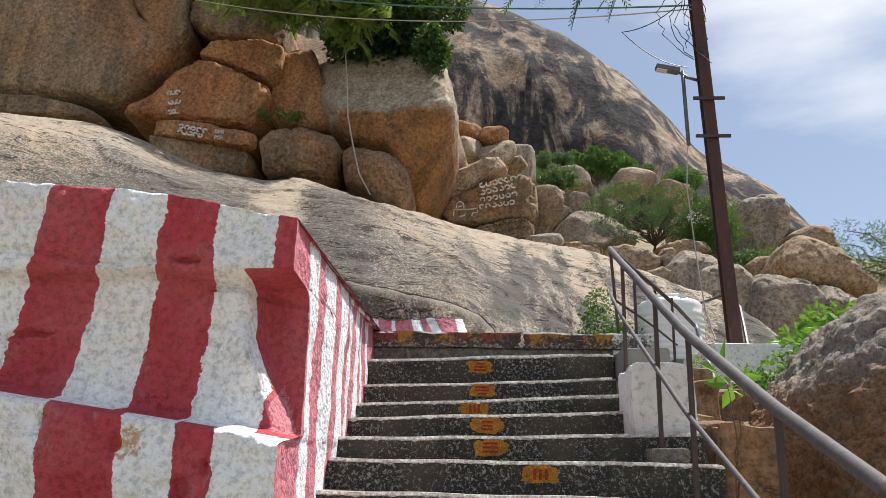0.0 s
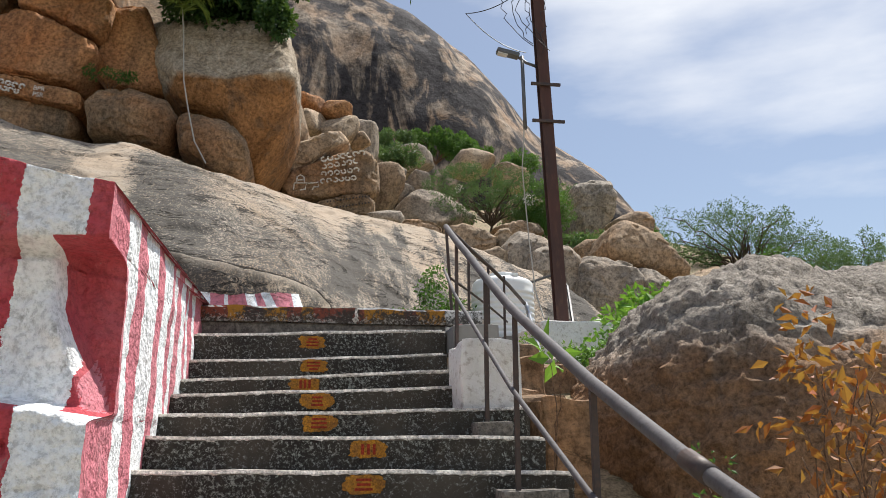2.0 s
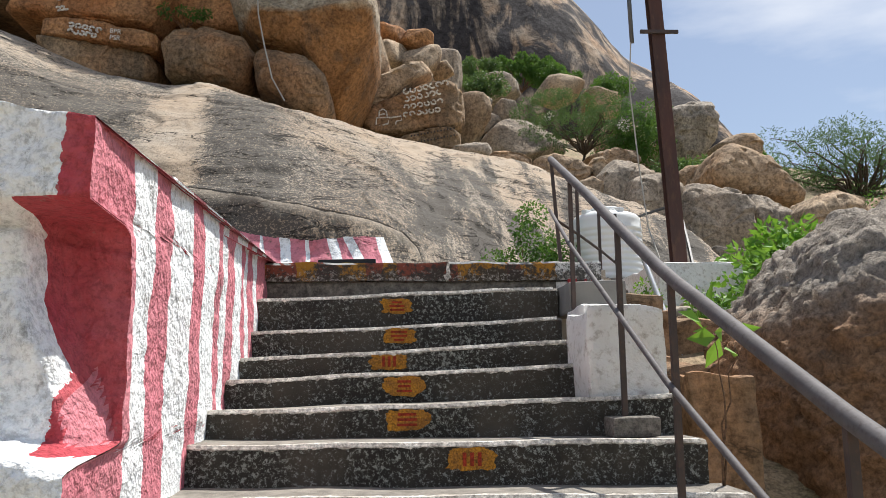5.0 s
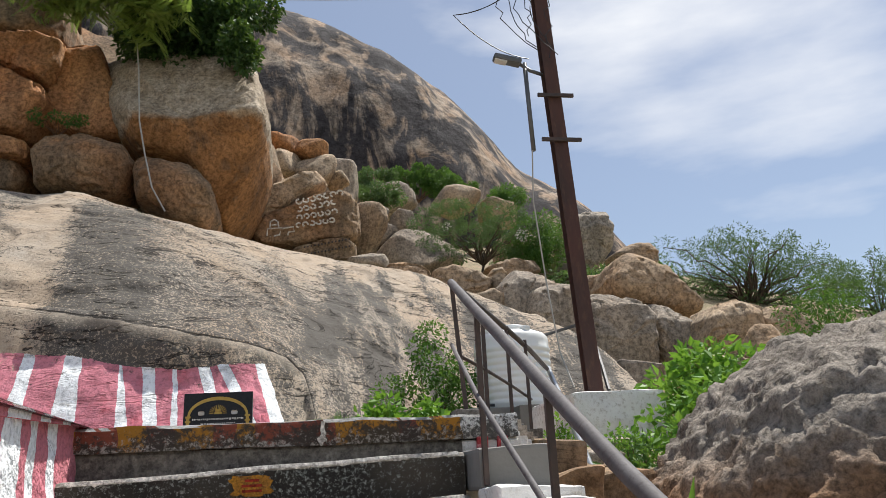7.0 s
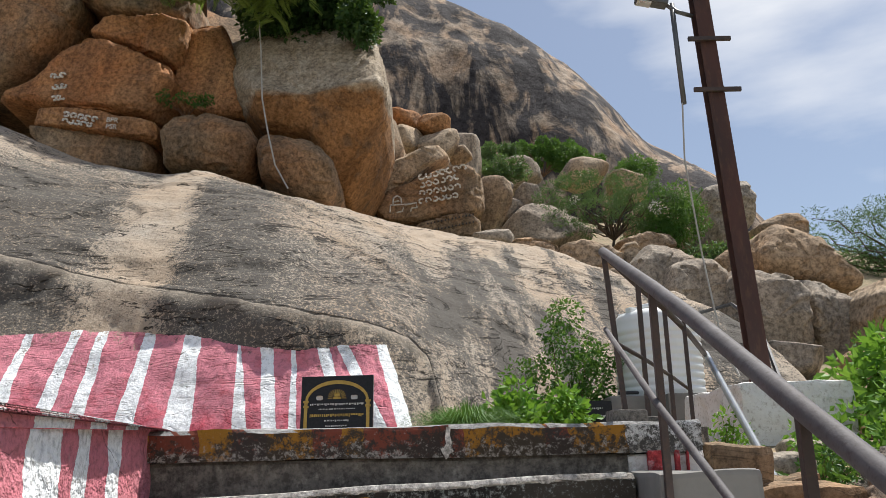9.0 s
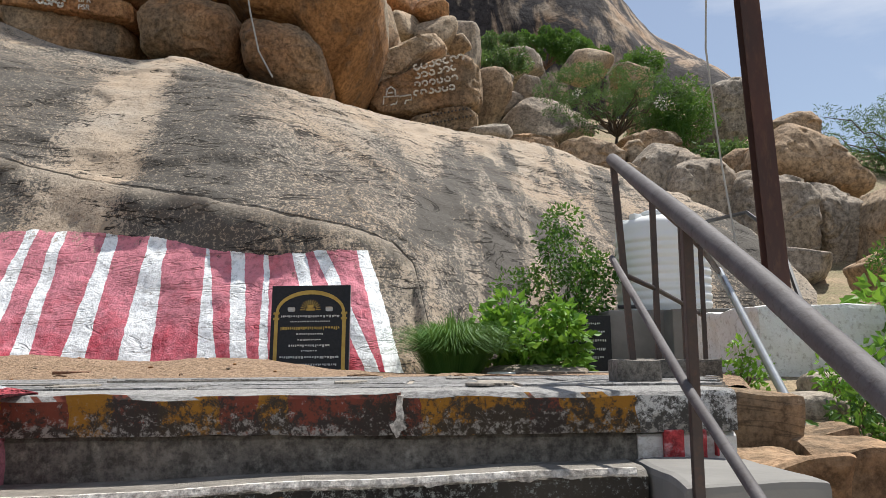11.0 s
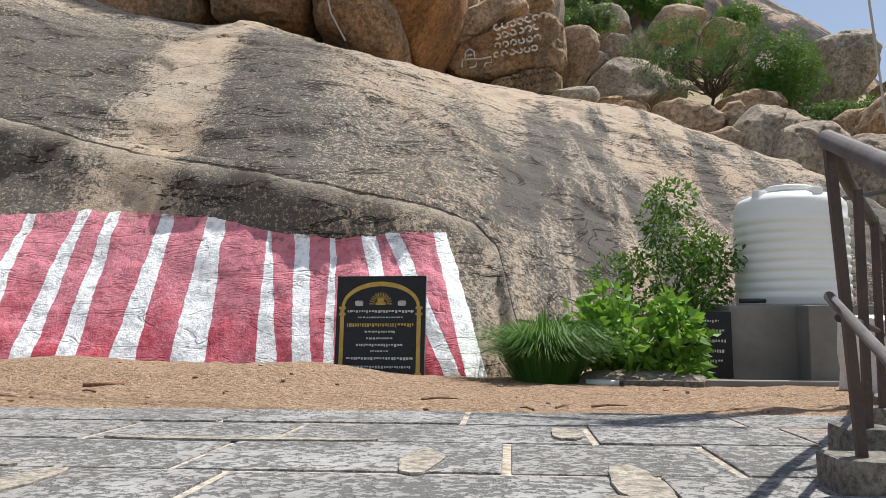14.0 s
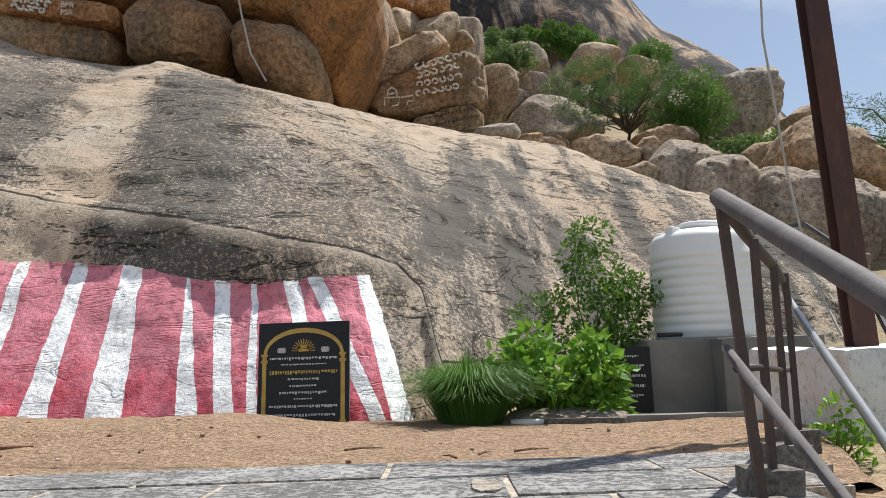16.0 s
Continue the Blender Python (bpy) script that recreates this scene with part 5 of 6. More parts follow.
tagged(put_mesh("loose_block", box_bm((1.30, 4.98, 1.03), (1.62, 5.19, 1.14), 0.012, 0.01, 3, 9), M["block"]), "concrete block lying against a riser", "concrete block")
pln = tagged(new("pole_plinth"), "flaking whitewashed masonry plinth under the pole", "plinth")
part("plinth_body", box_bm((3.14, 10.95, 1.9), (4.08, 12.6, 2.93), 0.04, 0.035, 7, 11), M["white"], pln)
part("plinth_foot", box_bm((3.06, 10.85, 1.6), (4.16, 12.7, 2.30), 0.05, 0.06, 6, 12), M["block"], pln, "bare dark masonry at the plinth's foot")

# ---------------------------------------------------------------- pole
pole = tagged(new("utility_pole"), "leaning rusty red-brown iron utility pole with crossarms", "utility pole")
p0, p1 = Vector((3.66, 11.8, 2.9)), Vector((3.47, 11.95, 8.62))


def beam_bm(a, b, w, h):
    """A rolled I-section from a to b."""
    a, b = Vector(a), Vector(b)
    d = (b - a).normalized()
    s = d.cross(Vector((0, 1, 0))).normalized()
    f = s.cross(d)
    bm = bmesh.new()
    prof = [(-w, -h), (w, -h), (w, -h * 0.8), (w * 0.15, -h * 0.75), (w * 0.15, h * 0.75), (w, h * 0.8), (w, h), (-w, h), (-w, h * 0.8), (-w * 0.15, h * 0.75), (-w * 0.15, -h * 0.75), (-w, -h * 0.8)]
    ends = [[bm.verts.new(p + s * x + f * y) for x, y in prof] for p in (a, b)]
    n = len(prof)
    for k in range(n):
        bm.faces.new((ends[0][k], ends[0][(k + 1) % n], ends[1][(k + 1) % n], ends[1][k]))
    bm.faces.new(list(reversed(ends[0])))
    bm.faces.new(ends[1])
    return bm


shaft = part("shaft", beam_bm(p0, p1, 0.083, 0.075), M["pole"], pole)


def on_pole(z):
    return p0.lerp(p1, (z - p0.z) / (p1.z - p0.z))


for z, half in ((5.95, 0.24), (6.53, 0.22)):
    c = on_pole(z)
    part("crossarm", box_bm((c.x - half, c.y - 0.13, c.z - 0.022), (c.x + half, c.y - 0.095, c.z + 0.022), 0.004), M["post"], pole)
c = on_pole(8.42)
top_arm = part("crossarm", box_bm((c.x - 0.48, c.y - 0.13, c.z - 0.03), (c.x + 0.52, c.y - 0.09, c.z + 0.03), 0.005), M["post"], pole, "top crossarm with insulators")
for dx in (-0.44, 0.0, 0.48):
    bm = bmesh.new()
    bmesh.ops.create_cone(bm, cap_ends=True, segments=10, radius1=0.035, radius2=0.02, depth=0.11, matrix=Matrix.Translation((c.x + dx, c.y - 0.11, c.z + 0.08)))
    part("insulator", bm, M["cable"], top_arm)
under(tube("conduit", [(3.24, 11.88, 5.85), (3.22, 11.88, 7.0)], 0.028, M["lamp"]), pole, "grey conduit clipped beside the pole")
lamp = tagged(new("street_lamp"), "grey street lamp on a short arm of the pole", "street lamp")
under(tube("arm", [(3.44, 11.9, 6.86), (3.28, 11.88, 6.90), (3.16, 11.86, 6.97)], 0.022, M["lamp"]), lamp)
hd = box_bm((-0.17, -0.07, -0.035), (0.17, 0.07, 0.035), 0.02)
bmesh.ops.transform(hd, matrix=pose(3.0, 11.86, 7.02, 0, 12, 0), verts=hd.verts)
part("lamp_head", hd, M["lamp"], lamp)
hl = box_bm((-0.15, -0.055, -0.012), (0.0, 0.055, 0.012), 0.005)
bmesh.ops.transform(hl, matrix=pose(2.99, 11.86, 6.985, 0, 12, 0), verts=hl.verts)
part("lens", hl, M["glass"], lamp, "frosted lens")

# cables
CAB = "overhead cables"


def cable(name, pts, r, mt, label):
    return tagged(tube(name, pts, r, M[mt], 5), label, "cable", CAB)


cable("overhead_cable", sag((3.42, 11.9, 8.08), (-14.5, 20.0, 16.2), 1.0, 40), 0.014, "green_cable", "green overhead cable strung from the pole to the cliff")
cable("overhead_cable", sag((3.42, 11.9, 8.02), (-14.0, 20.0, 15.9), 1.25, 40), 0.010, "pale_cable", "thin pale cord strung from the pole")
cable("overhead_cable", sag((3.9, 12.0, 8.5), (13, 11.5, 12.2), 0.25), 0.009, "cable", "thin black overhead wire")
cable("overhead_cable", sag((3.3, 12.0, 8.2), (2.4, 12.0, 7.7), 0.1, 10) + sag((2.4, 12.0, 7.7), (3.3, 11.95, 7.1), 0.12, 10)[1:], 0.007, "cable", "loose wire hanging in a loop")
rw = random.Random(9)
for k in range(6):
    a = Vector((3.45 + rw.uniform(-0.5, 0.3), 11.9, 8.5))
    b = on_pole(rw.uniform(7.0, 7.9)) + Vector((rw.uniform(-0.25, 0.05), -0.12, 0))
    pts = []
    for i in range(15):
        q = a.lerp(b, i / 14)
        s = math.sin(math.pi * i / 14)
        pts.append(q + Vector((rw.uniform(-0.05, 0.05) - 0.25 * s * (k % 3), -0.02 * k, rw.uniform(-0.03, 0.03))))
    cable("hanging_wire", pts, 0.006, "cable", "tangled thin wire hanging at the pole")
cable("hanging_wire", [(3.22, 11.87, 5.85), (3.16, 11.8, 5.2), (3.2, 11.7, 4.2), (3.22, 11.5, 3.4), (3.24, 11.2, 3.0)], 0.009, "pale_cable", "pale cord hanging down beside the pole")
cable("hanging_wire", [(3.6, 11.9, 6.6), (3.66, 11.88, 6.0), (3.62, 11.9, 5.0), (3.66, 11.9, 3.9), (3.72, 11.9, 3.0)], 0.009, "cable", "dark wire running down the pole")
cable("hanging_wire", [(-4.3, 25.9, 15.2), (-4.1, 25.4, 14.0), (-3.9, 24.9, 12.2), (-3.6, 24.3, 11.0), (-3.3, 23.9, 9.9), (-2.9, 23.6, 9.15)], 0.022, "pale_cable", "pale hose hanging over the boulders")
cable("tank_hose", [(3.9, 14.3, 4.1), (4.05, 13.4, 4.05), (4.0, 12.6, 3.7), (3.85, 12.0, 3.3), (3.75, 11.6, 3.0)], 0.022, "cable", "black hose arching from the tank")

# ---------------------------------------------------------------- railing
rail = tagged(new("handrail"), "grey steel pipe handrail on dark posts along the stairs", "handrail")


def rail_z(y):
    return interp(y, (1.9, 3.1, 3.9, 4.55, 5.12, 5.79, 6.5, 6.9, 8.25), (0.93, 1.295, 1.57, 1.82, 2.04, 2.345, 2.68, 2.86, 3.345))


def rail_x(y):
    return interp(y, (2, 6.92, 8.25), (1.395, 1.395, 1.52))


top = (1.52, 8.25, rail_z(8.25))
under(tube("top_rail", [(rail_x(y), y, rail_z(y)) for y in (1.9, 3.1, 3.9, 4.55, 5.02, 5.22, 5.79, 6.5, 6.9, 7.6, 8.25)] + [(1.545, 8.285, rail_z(8.25) - 0.01)], 0.0255, M["rail"], 14), rail)
under(tube("collar", [(1.395, 2.98, rail_z(2.98)), (1.395, 3.12, rail_z(3.12))], 0.030, M["post"], 14), rail, "dark pipe collar")
under(tube("lower_bar", [(rail_x(y) - 0.02, y, rail_z(y) - 0.40) for y in (2.0, 3.9, 4.55, 5.12, 5.79, 6.9, 8.22)], 0.013, M["rail"], 8), rail, "worn grey lower bar")
for y, foot in ((8.24, 2.53), (6.92, 2.10), (5.84, 1.45), (5.09, 1.12), (3.89, 0.7), (2.7, 0.2)):
    x = rail_x(y)
    bm = box_bm((x - 0.0125, y - 0.0125, foot - 0.03), (x + 0.0125, y + 0.0125, rail_z(y) - 0.01), 0.003)
    if y > 8:
        # the last post leans towards the flight
        for v in bm.verts:
            v.co.x += 0.05 * (rail_z(y) - v.co.z) / (rail_z(y) - foot)
    part("post", bm, M["post"], rail)

rail2 = tagged(new("platform_railing"), "dark steel railing along the platform's side", "railing")
under(tube("top_rail", [top, (1.83, 8.9, 3.33), (2.2, 9.6, 3.29), (2.62, 10.5, 3.27), (3.13, 11.68, 3.24)], 0.022, M["post"], 10), rail2)
under(tube("lower_bar", [(1.54, 8.27, 2.88), (1.85, 8.9, 2.87), (2.2, 9.6, 2.84), (2.6, 10.5, 2.82)], 0.012, M["post"], 8), rail2)
FEET = ((1.575, 8.22), (1.84, 8.86), (2.18, 9.55), (2.5, 10.2))
for k, (x, y) in enumerate(FEET):
    if k:
        part("post", box_bm((x - 0.013, y - 0.013, 2.5), (x + 0.013, y + 0.013, 3.31), 0.003), M["post"], rail2)
    tagged(put_mesh("foot_block", box_bm((x - 0.085, y - 0.05, PZ - 0.03), (x + 0.09, y + 0.12, PZ + 0.095), 0.012, 0.01, 3, k), M["block"]), "rough concrete foot block under a rail post", "concrete block", "foot blocks of the railing")
tagged(tube("steel_pipe", [(3.13, 11.68, 3.26), (2.4, 7.5, 1.25), (2.1, 5.8, 0.45)], 0.028, M["galv"], 12), "galvanised pipe leaning down beside the stairs", "pipe")

# ---------------------------------------------------------------- water tank
tb = tagged(new("tank_stand"), "grey cement-rendered stand under the water tank", "tank stand")
part("stand_body", box_bm((2.62, 13.62, 2.2), (4.1, 15.0, 3.06), 0.02, 0.008, 4, 21), M["concrete"], tb)
part("front_pier", box_bm((3.2, 13.3, 2.2), (4.1, 13.63, 3.05), 0.015, 0.006, 4, 22), M["concrete"], tb)


def lathe(profile, c, seg=48):
    V, F = [], []
    for r, z in profile:
        for k in range(seg):
            a = 2 * math.pi * k / seg
            V.append((c[0] + r * math.cos(a), c[1] + r * math.sin(a), c[2] + z))
    for i in range(len(profile) - 1):
        for k in range(seg):
            q = (k + 1) % seg
            F.append((i * seg + k, i * seg + q, (i + 1) * seg + q, (i + 1) * seg + k))
    F.append(tuple(reversed(range(seg))))
    F.append(tuple(range((len(profile) - 1) * seg, len(profile) * seg)))
    return V, F


tank = tagged(new("water_tank"), "white ribbed plastic water tank on a cement stand", "water tank")
prof = [(0.50, 0.0), (0.515, 0.02)]
for k in range(9):
    z = 0.05 + k * 0.09
    prof += [(0.515, z), (0.527, z + 0.012), (0.527, z + 0.055), (0.515, z + 0.068)]
prof += [(0.515, 0.92), (0.505, 0.98), (0.46, 1.03), (0.36, 1.07), (0.22, 1.09), (0.215, 1.1)]
TC = (3.40, 14.3, 3.062)
under(data_mesh("tank_body", *lathe(prof, TC), M["tank"], True), tank)
under(data_mesh("lid", *lathe([(0.215, 1.10), (0.235, 1.102), (0.235, 1.145), (0.2, 1.16), (0.05, 1.165)], TC, 32), M["tank"], True), tank)
for a in (2.6, 3.7, 5.0):
    q = box_bm((-0.06, -0.05, 0), (0.06, 0.05, 0.13), 0.025)
    bmesh.ops.transform(q, matrix=pose(TC[0] + 0.40 * math.cos(a), TC[1] + 0.40 * math.sin(a), TC[2] + 0.97, 0, 0, math.degrees(a)), verts=q.verts)
    part("lifting_lug", q, M["tank"], tank)
under(tube("outlet_pipe", [(2.75, 13.75, 3.1), (2.9, 13.72, 3.1), (2.98, 13.75, 3.1)], 0.02, M["cable"]), tank, "black outlet fitting")

# ---------------------------------------------------------------- plaques
def plaque(name, label, c, w, h, thick, lean, turn, detail):
    """A black granite tablet with gilt frame and rows of lettering shown as bars."""
    T = pose(*c, -lean, 0, turn)

    def piece(nm, lo, hi, mt, parent, bevel=0.0, lb=""):
        bm = box_bm(lo, hi, bevel)
        bmesh.ops.transform(bm, matrix=T, verts=bm.verts)
        return part(nm, bm, M[mt], parent, lb)

    root = tagged(new(name), label, "plaque")
    slab = piece("slab", (-w / 2, -thick / 2, 0), (w / 2, thick / 2, h), "granite", root, 0.004)
    f = -thick / 2 - 0.002
    rnd = random.Random(3)
    if detail:
        for sx in (-1, 1):
            col = piece("gilt_column", (sx * w * 0.43 - 0.018, f - 0.003, 0.04), (sx * w * 0.43 + 0.018, f, h * 0.68), "gold", slab, 0.002, "gilt column")
            for z in (0.05, h * 0.62, h * 0.68):
                piece("capital", (sx * w * 0.43 - 0.03, f - 0.005, z), (sx * w * 0.43 + 0.03, f, z + 0.022), "gold", col, 0.002)
        bm = bmesh.new()
        n = 28
        rings = []
        for i in range(n + 1):
            a = math.pi * i / n
            ca, sa = math.cos(a), math.sin(a)
            rings.append([bm.verts.new((ca * w * r, y, h * 0.70 + sa * h * q)) for r, q, y in ((0.405, 0.20, f), (0.405, 0.20, f - 0.004), (0.44, 0.245, f - 0.004), (0.44, 0.245, f))])
        for i in range(n):
            for k in range(3):
                bm.faces.new((rings[i][k], rings[i][k + 1], rings[i + 1][k + 1], rings[i + 1][k]))
        bmesh.ops.transform(bm, matrix=T, verts=bm.verts)
        part("gilt_arch", bm, M["gold"], slab, "gilt arch")
        for k in range(13):
            a = math.pi * k / 12
            bm = box_bm((0.055, f - 0.003, -0.0035), (0.10, f, 0.0035))
            bmesh.ops.transform(bm, matrix=T @ pose(0, 0, h * 0.73) @ Matrix.Rotation(-a, 4, "Y"), verts=bm.verts)
            part("ray", bm, M["gold"], slab)
        piece("gilt_emblem", (-0.045, f - 0.004, h * 0.72), (0.045, f, h * 0.745), "gold", slab, 0.004)
        piece("gilt_emblem", (-0.03, f - 0.004, h * 0.747), (0.03, f, h * 0.785), "gold", slab, 0.01)
        for sx in (-1, 1):
            piece("grey_emblem", (sx * w * 0.24 - 0.035, f - 0.003, h * 0.71), (sx * w * 0.24 + 0.035, f, h * 0.76), "letter", slab, 0.015)
    rows = ((0.655, 0.74, 0.026, "letter"), (0.60, 0.5, 0.014, "letter"), (0.525, 0.74, 0.034, "gold"), (0.46, 0.34, 0.024, "letter"), (0.40, 0.3, 0.018, "letter"), (0.335, 0.52, 0.026, "letter"),
            (0.28, 0.2, 0.014, "letter"), (0.21, 0.74, 0.026, "letter"), (0.13, 0.7, 0.024, "letter")) if detail else ((0.85, 0.5, 0.025, "letter"), (0.7, 0.7, 0.03, "letter"), (0.55, 0.75, 0.03, "letter"), (0.4, 0.7, 0.03, "letter"), (0.25, 0.6, 0.03, "letter"))
    for z, span, th, mt in rows:
        x = -w * span / 2
        while x < w * span / 2:
            bw = rnd.uniform(0.008, 0.022)
            lo = rnd.uniform(0.0, 0.5) * th
            piece("letter_bar", (x, f - 0.0015, h * z - th / 2 + lo), (min(x + bw, w * span / 2), f, h * z + th / 2), mt, slab)
            x += bw + rnd.uniform(0.004, 0.012)
    return root


plaque("memorial_plaque", "black granite plaque with gilt arch leaning on painted rock", (-0.42, 13.08, 2.40), 0.78, 0.90, 0.05, 6, -4, True)
plaque("small_plaque", "small black plaque with pale lettering beside the tank stand", (2.40, 13.52, 2.42), 0.44, 0.58, 0.04, 3, 0, False)

bm = bmesh.new()
ring = [bm.verts.new((x, 7.470, z)) for x, z in ((0.672, 2.43), (0.69, 2.43), (0.686, 2.40), (0.693, 2.37), (0.688, 2.35), (0.70, 2.335), (0.683, 2.325), (0.676, 2.31), (0.668, 2.305), (0.662, 2.318), (0.655, 2.328), (0.648, 2.345), (0.660, 2.35), (0.670, 2.365), (0.666, 2.39))]
bm.faces.new(ring[::-1])
drip = bmesh.ops.extrude_face_region(bm, geom=bm.faces[:])
bmesh.ops.translate(bm, vec=(0, 0.03, 0), verts=[v for v in drip["geom"] if isinstance(v, bmesh.types.BMVert)])
part("limewash_drip", bm, M["nosing"], plat, "white limewash drip on the platform's edge")

# ---------------------------------------------------------------- rubble beside the platform
RUB = "rough stones beside the platform"
for lo, hi, sd in (((2.02, 8.2, 1.5), (2.42, 8.85, 2.14), 21), ((2.46, 8.7, 1.5), (2.98, 9.3, 2.14), 22), ((2.3, 9.3, 1.6), (2.8, 9.9, 2.16), 23), ((1.76, 7.6, 1.2), (2.2, 8.1, 1.84), 24), ((2.21, 8.98, 1.6), (2.55, 9.46, 2.385), 25), ((2.57, 9.02, 1.6), (2.86, 9.46, 2.2), 26)):
    tagged(put_mesh("masonry_stone", box_bm(lo, hi, 0.05, 0.06, 7, sd), M["ochre"]), "rough reddish stone bedded beside the platform", "stone", RUB)
for k, (x, y, s) in enumerate(((3.1, 8.9, 0.2), (2.7, 9.3, 0.16), (3.0, 9.9, 0.22), (2.55, 10.1, 0.14), (3.35, 10.4, 0.18), (2.3, 7.9, 0.15), (3.4, 9.3, 0.17))):
    boulder("rubble_stone", "small rubble stone in the soil beside the platform", (x, y, ground_height(x, y) + s * 0.25), (s, s * 0.85, s * 0.65), 130 + k, "boulder" if k % 2 else "grey", RUB, level=3, power=0.6)


# ---------------------------------------------------------------- plants
def shrub(name, label, category, root, clumps, count, size, mt, seed, stems=True, bark="twig", r0=0.012, group="", **k):
    ob = tagged(new(name), label, category, group)
    if stems:
        tips = [c[:3] for c in clumps]
        for i, tip in enumerate(tips[:14]):
            V, F = branches(root, [tip], seed + i, r0, r0 * 0.25, 5)
            under(data_mesh("stem", V, F, M[bark], True), ob)
    under(leaves("foliage", clumps, count, size, mt, seed, **k), ob)
    return ob


def clump_field(c, s, n, r, seed):
    rnd = random.Random(seed)
    out = []
    while len(out) < n:
        p = Vector((rnd.uniform(-1, 1), rnd.uniform(-1, 1), rnd.uniform(-1, 1)))
        if p.length < 1:
            out.append((c[0] + p.x * s[0], c[1] + p.y * s[1], c[2] + p.z * s[2], r * rnd.uniform(0.6, 1.3)))
    return out


# beside the tank
shrub("leafy_shrub", "bright green broad-leaved shrub beside the tank", "shrub", (1.85, 13.5, 2.4), clump_field((1.72, 13.3, 2.76), (0.6, 0.3, 0.42), 40, 0.17, 1), 1700, 0.115, "leaf", 1, slim=0.62)
shrub("slender_shrub", "slender green shrub with fine leaves behind", "shrub", (2.3, 14.3, 2.4), clump_field((2.25, 14.2, 3.5), (0.7, 0.35, 0.68), 30, 0.19, 2), 3600, 0.062, "leaf_mid", 2, slim=0.5)


def grass_tuft(c, n, length, spread, seed):
    r = random.Random(seed)
    V, F = [], []
    for _ in range(n):
        a = r.uniform(0, 2 * math.pi)
        q = r.uniform(0, 1) ** 0.5
        base = Vector((c[0] + math.cos(a) * q * spread * 0.45, c[1] + math.sin(a) * q * spread * 0.35, c[2]))
        d = Vector((math.cos(a), math.sin(a), 0))
        L = length * r.uniform(0.6, 1.15)
        out = r.uniform(0.25, 1.0) * spread * 1.4 * q
        side = Vector((-d.y, d.x, 0)) * 0.004
        k = len(V)
        for t, w in ((0, 1.0), (0.45, 0.9), (0.8, 0.6), (1.0, 0.1)):
            p = base + d * out * t ** 1.7 + Vector((0, 0, L * (1 - (1 - t) ** 1.6) - L * 0.45 * q * t ** 3))
            V += [p - side * w, p + side * w]
        for j in range(3):
            F.append((k + 2 * j, k + 2 * j + 1, k + 2 * j + 3, k + 2 * j + 2))
    return V, F


tagged(data_mesh("grass_tuft", *grass_tuft((0.98, 13.05, 2.38), 3400, 0.60, 0.56, 4), M["grass"]), "drooping tuft of long green grass at the rock's foot", "grass")

# by the plinth and the foreground boulder
shrub("leafy_shrub", "bright yellow-green broad-leaved shrub by the plinth", "shrub", (4.4, 10.6, 1.7), clump_field((4.55, 11.0, 2.85), (0.55, 0.4, 0.5), 40, 0.2, 5), 1500, 0.12, "leaf", 5, slim=0.6)
shrub("leafy_shrub", "tangled green creeper between plinth and boulder", "shrub", (3.9, 9.6, 1.4), clump_field((3.85, 9.7, 2.25), (0.5, 0.6, 0.6), 46, 0.2, 6), 3400, 0.085, "leaf", 6, slim=0.6)
shrub("leafy_shrub", "small green bush among the boulders", "shrub", (7.1, 15.8, 3.0), clump_field((7.1, 15.8, 3.75), (0.5, 0.4, 0.35), 22, 0.18, 7), 1200, 0.07, "leaf_mid", 7)
shrub("leafy_shrub", "dense green bush among the boulders", "shrub", (9.2, 15.6, 3.2), clump_field((9.2, 15.6, 4.4), (0.75, 0.5, 0.85), 30, 0.25, 8), 2000, 0.085, "leaf_mid", 8)
shrub("young_sapling", "few bright green leaves of a sapling by the rail", "sapling", (1.72, 5.55, 1.2), [(1.66, 5.4, 1.83, 0.09), (1.74, 5.4, 1.80, 0.07)], 9, 0.13, "leaf", 9, slim=0.5, r0=0.006)
shrub("withered_shrub", "thin withered shrub with orange leaves", "shrub", (2.55, 4.2, 0.3), clump_field((2.62, 4.2, 1.5), (0.42, 0.25, 0.55), 26, 0.12, 10), 280, 0.075, "leaf_dry", 10, slim=0.5, r0=0.008)
shrub("withered_shrub", "thin green weed against the boulder", "shrub", (2.35, 5.0, 0.6), clump_field((2.35, 5.0, 1.05), (0.14, 0.1, 0.3), 9, 0.07, 11), 150, 0.04, "leaf_mid", 11, r0=0.006)


# trees
def tree(name, label, trunk, limbs, clumps, count, size, mt, seed, r0=0.12, group="", **k):
    ob = tagged(new(name), label, "tree", group)
    V, F = tube_data(trunk, [r0 * (1 - 0.45 * i / (len(trunk) - 1)) for i in range(len(trunk))], 8)
    under(data_mesh("trunk", V, F, M["bark"], True), ob)
    for i, tip in enumerate(limbs):
        V, F = branches(trunk[-1], [tip], seed + i, r0 * 0.4, r0 * 0.08, 5, 0.5)
        under(data_mesh("limb", V, F, M["bark"], True), ob)
    under(leaves("crown", clumps, count, size, mt, seed, **k), ob)
    return ob


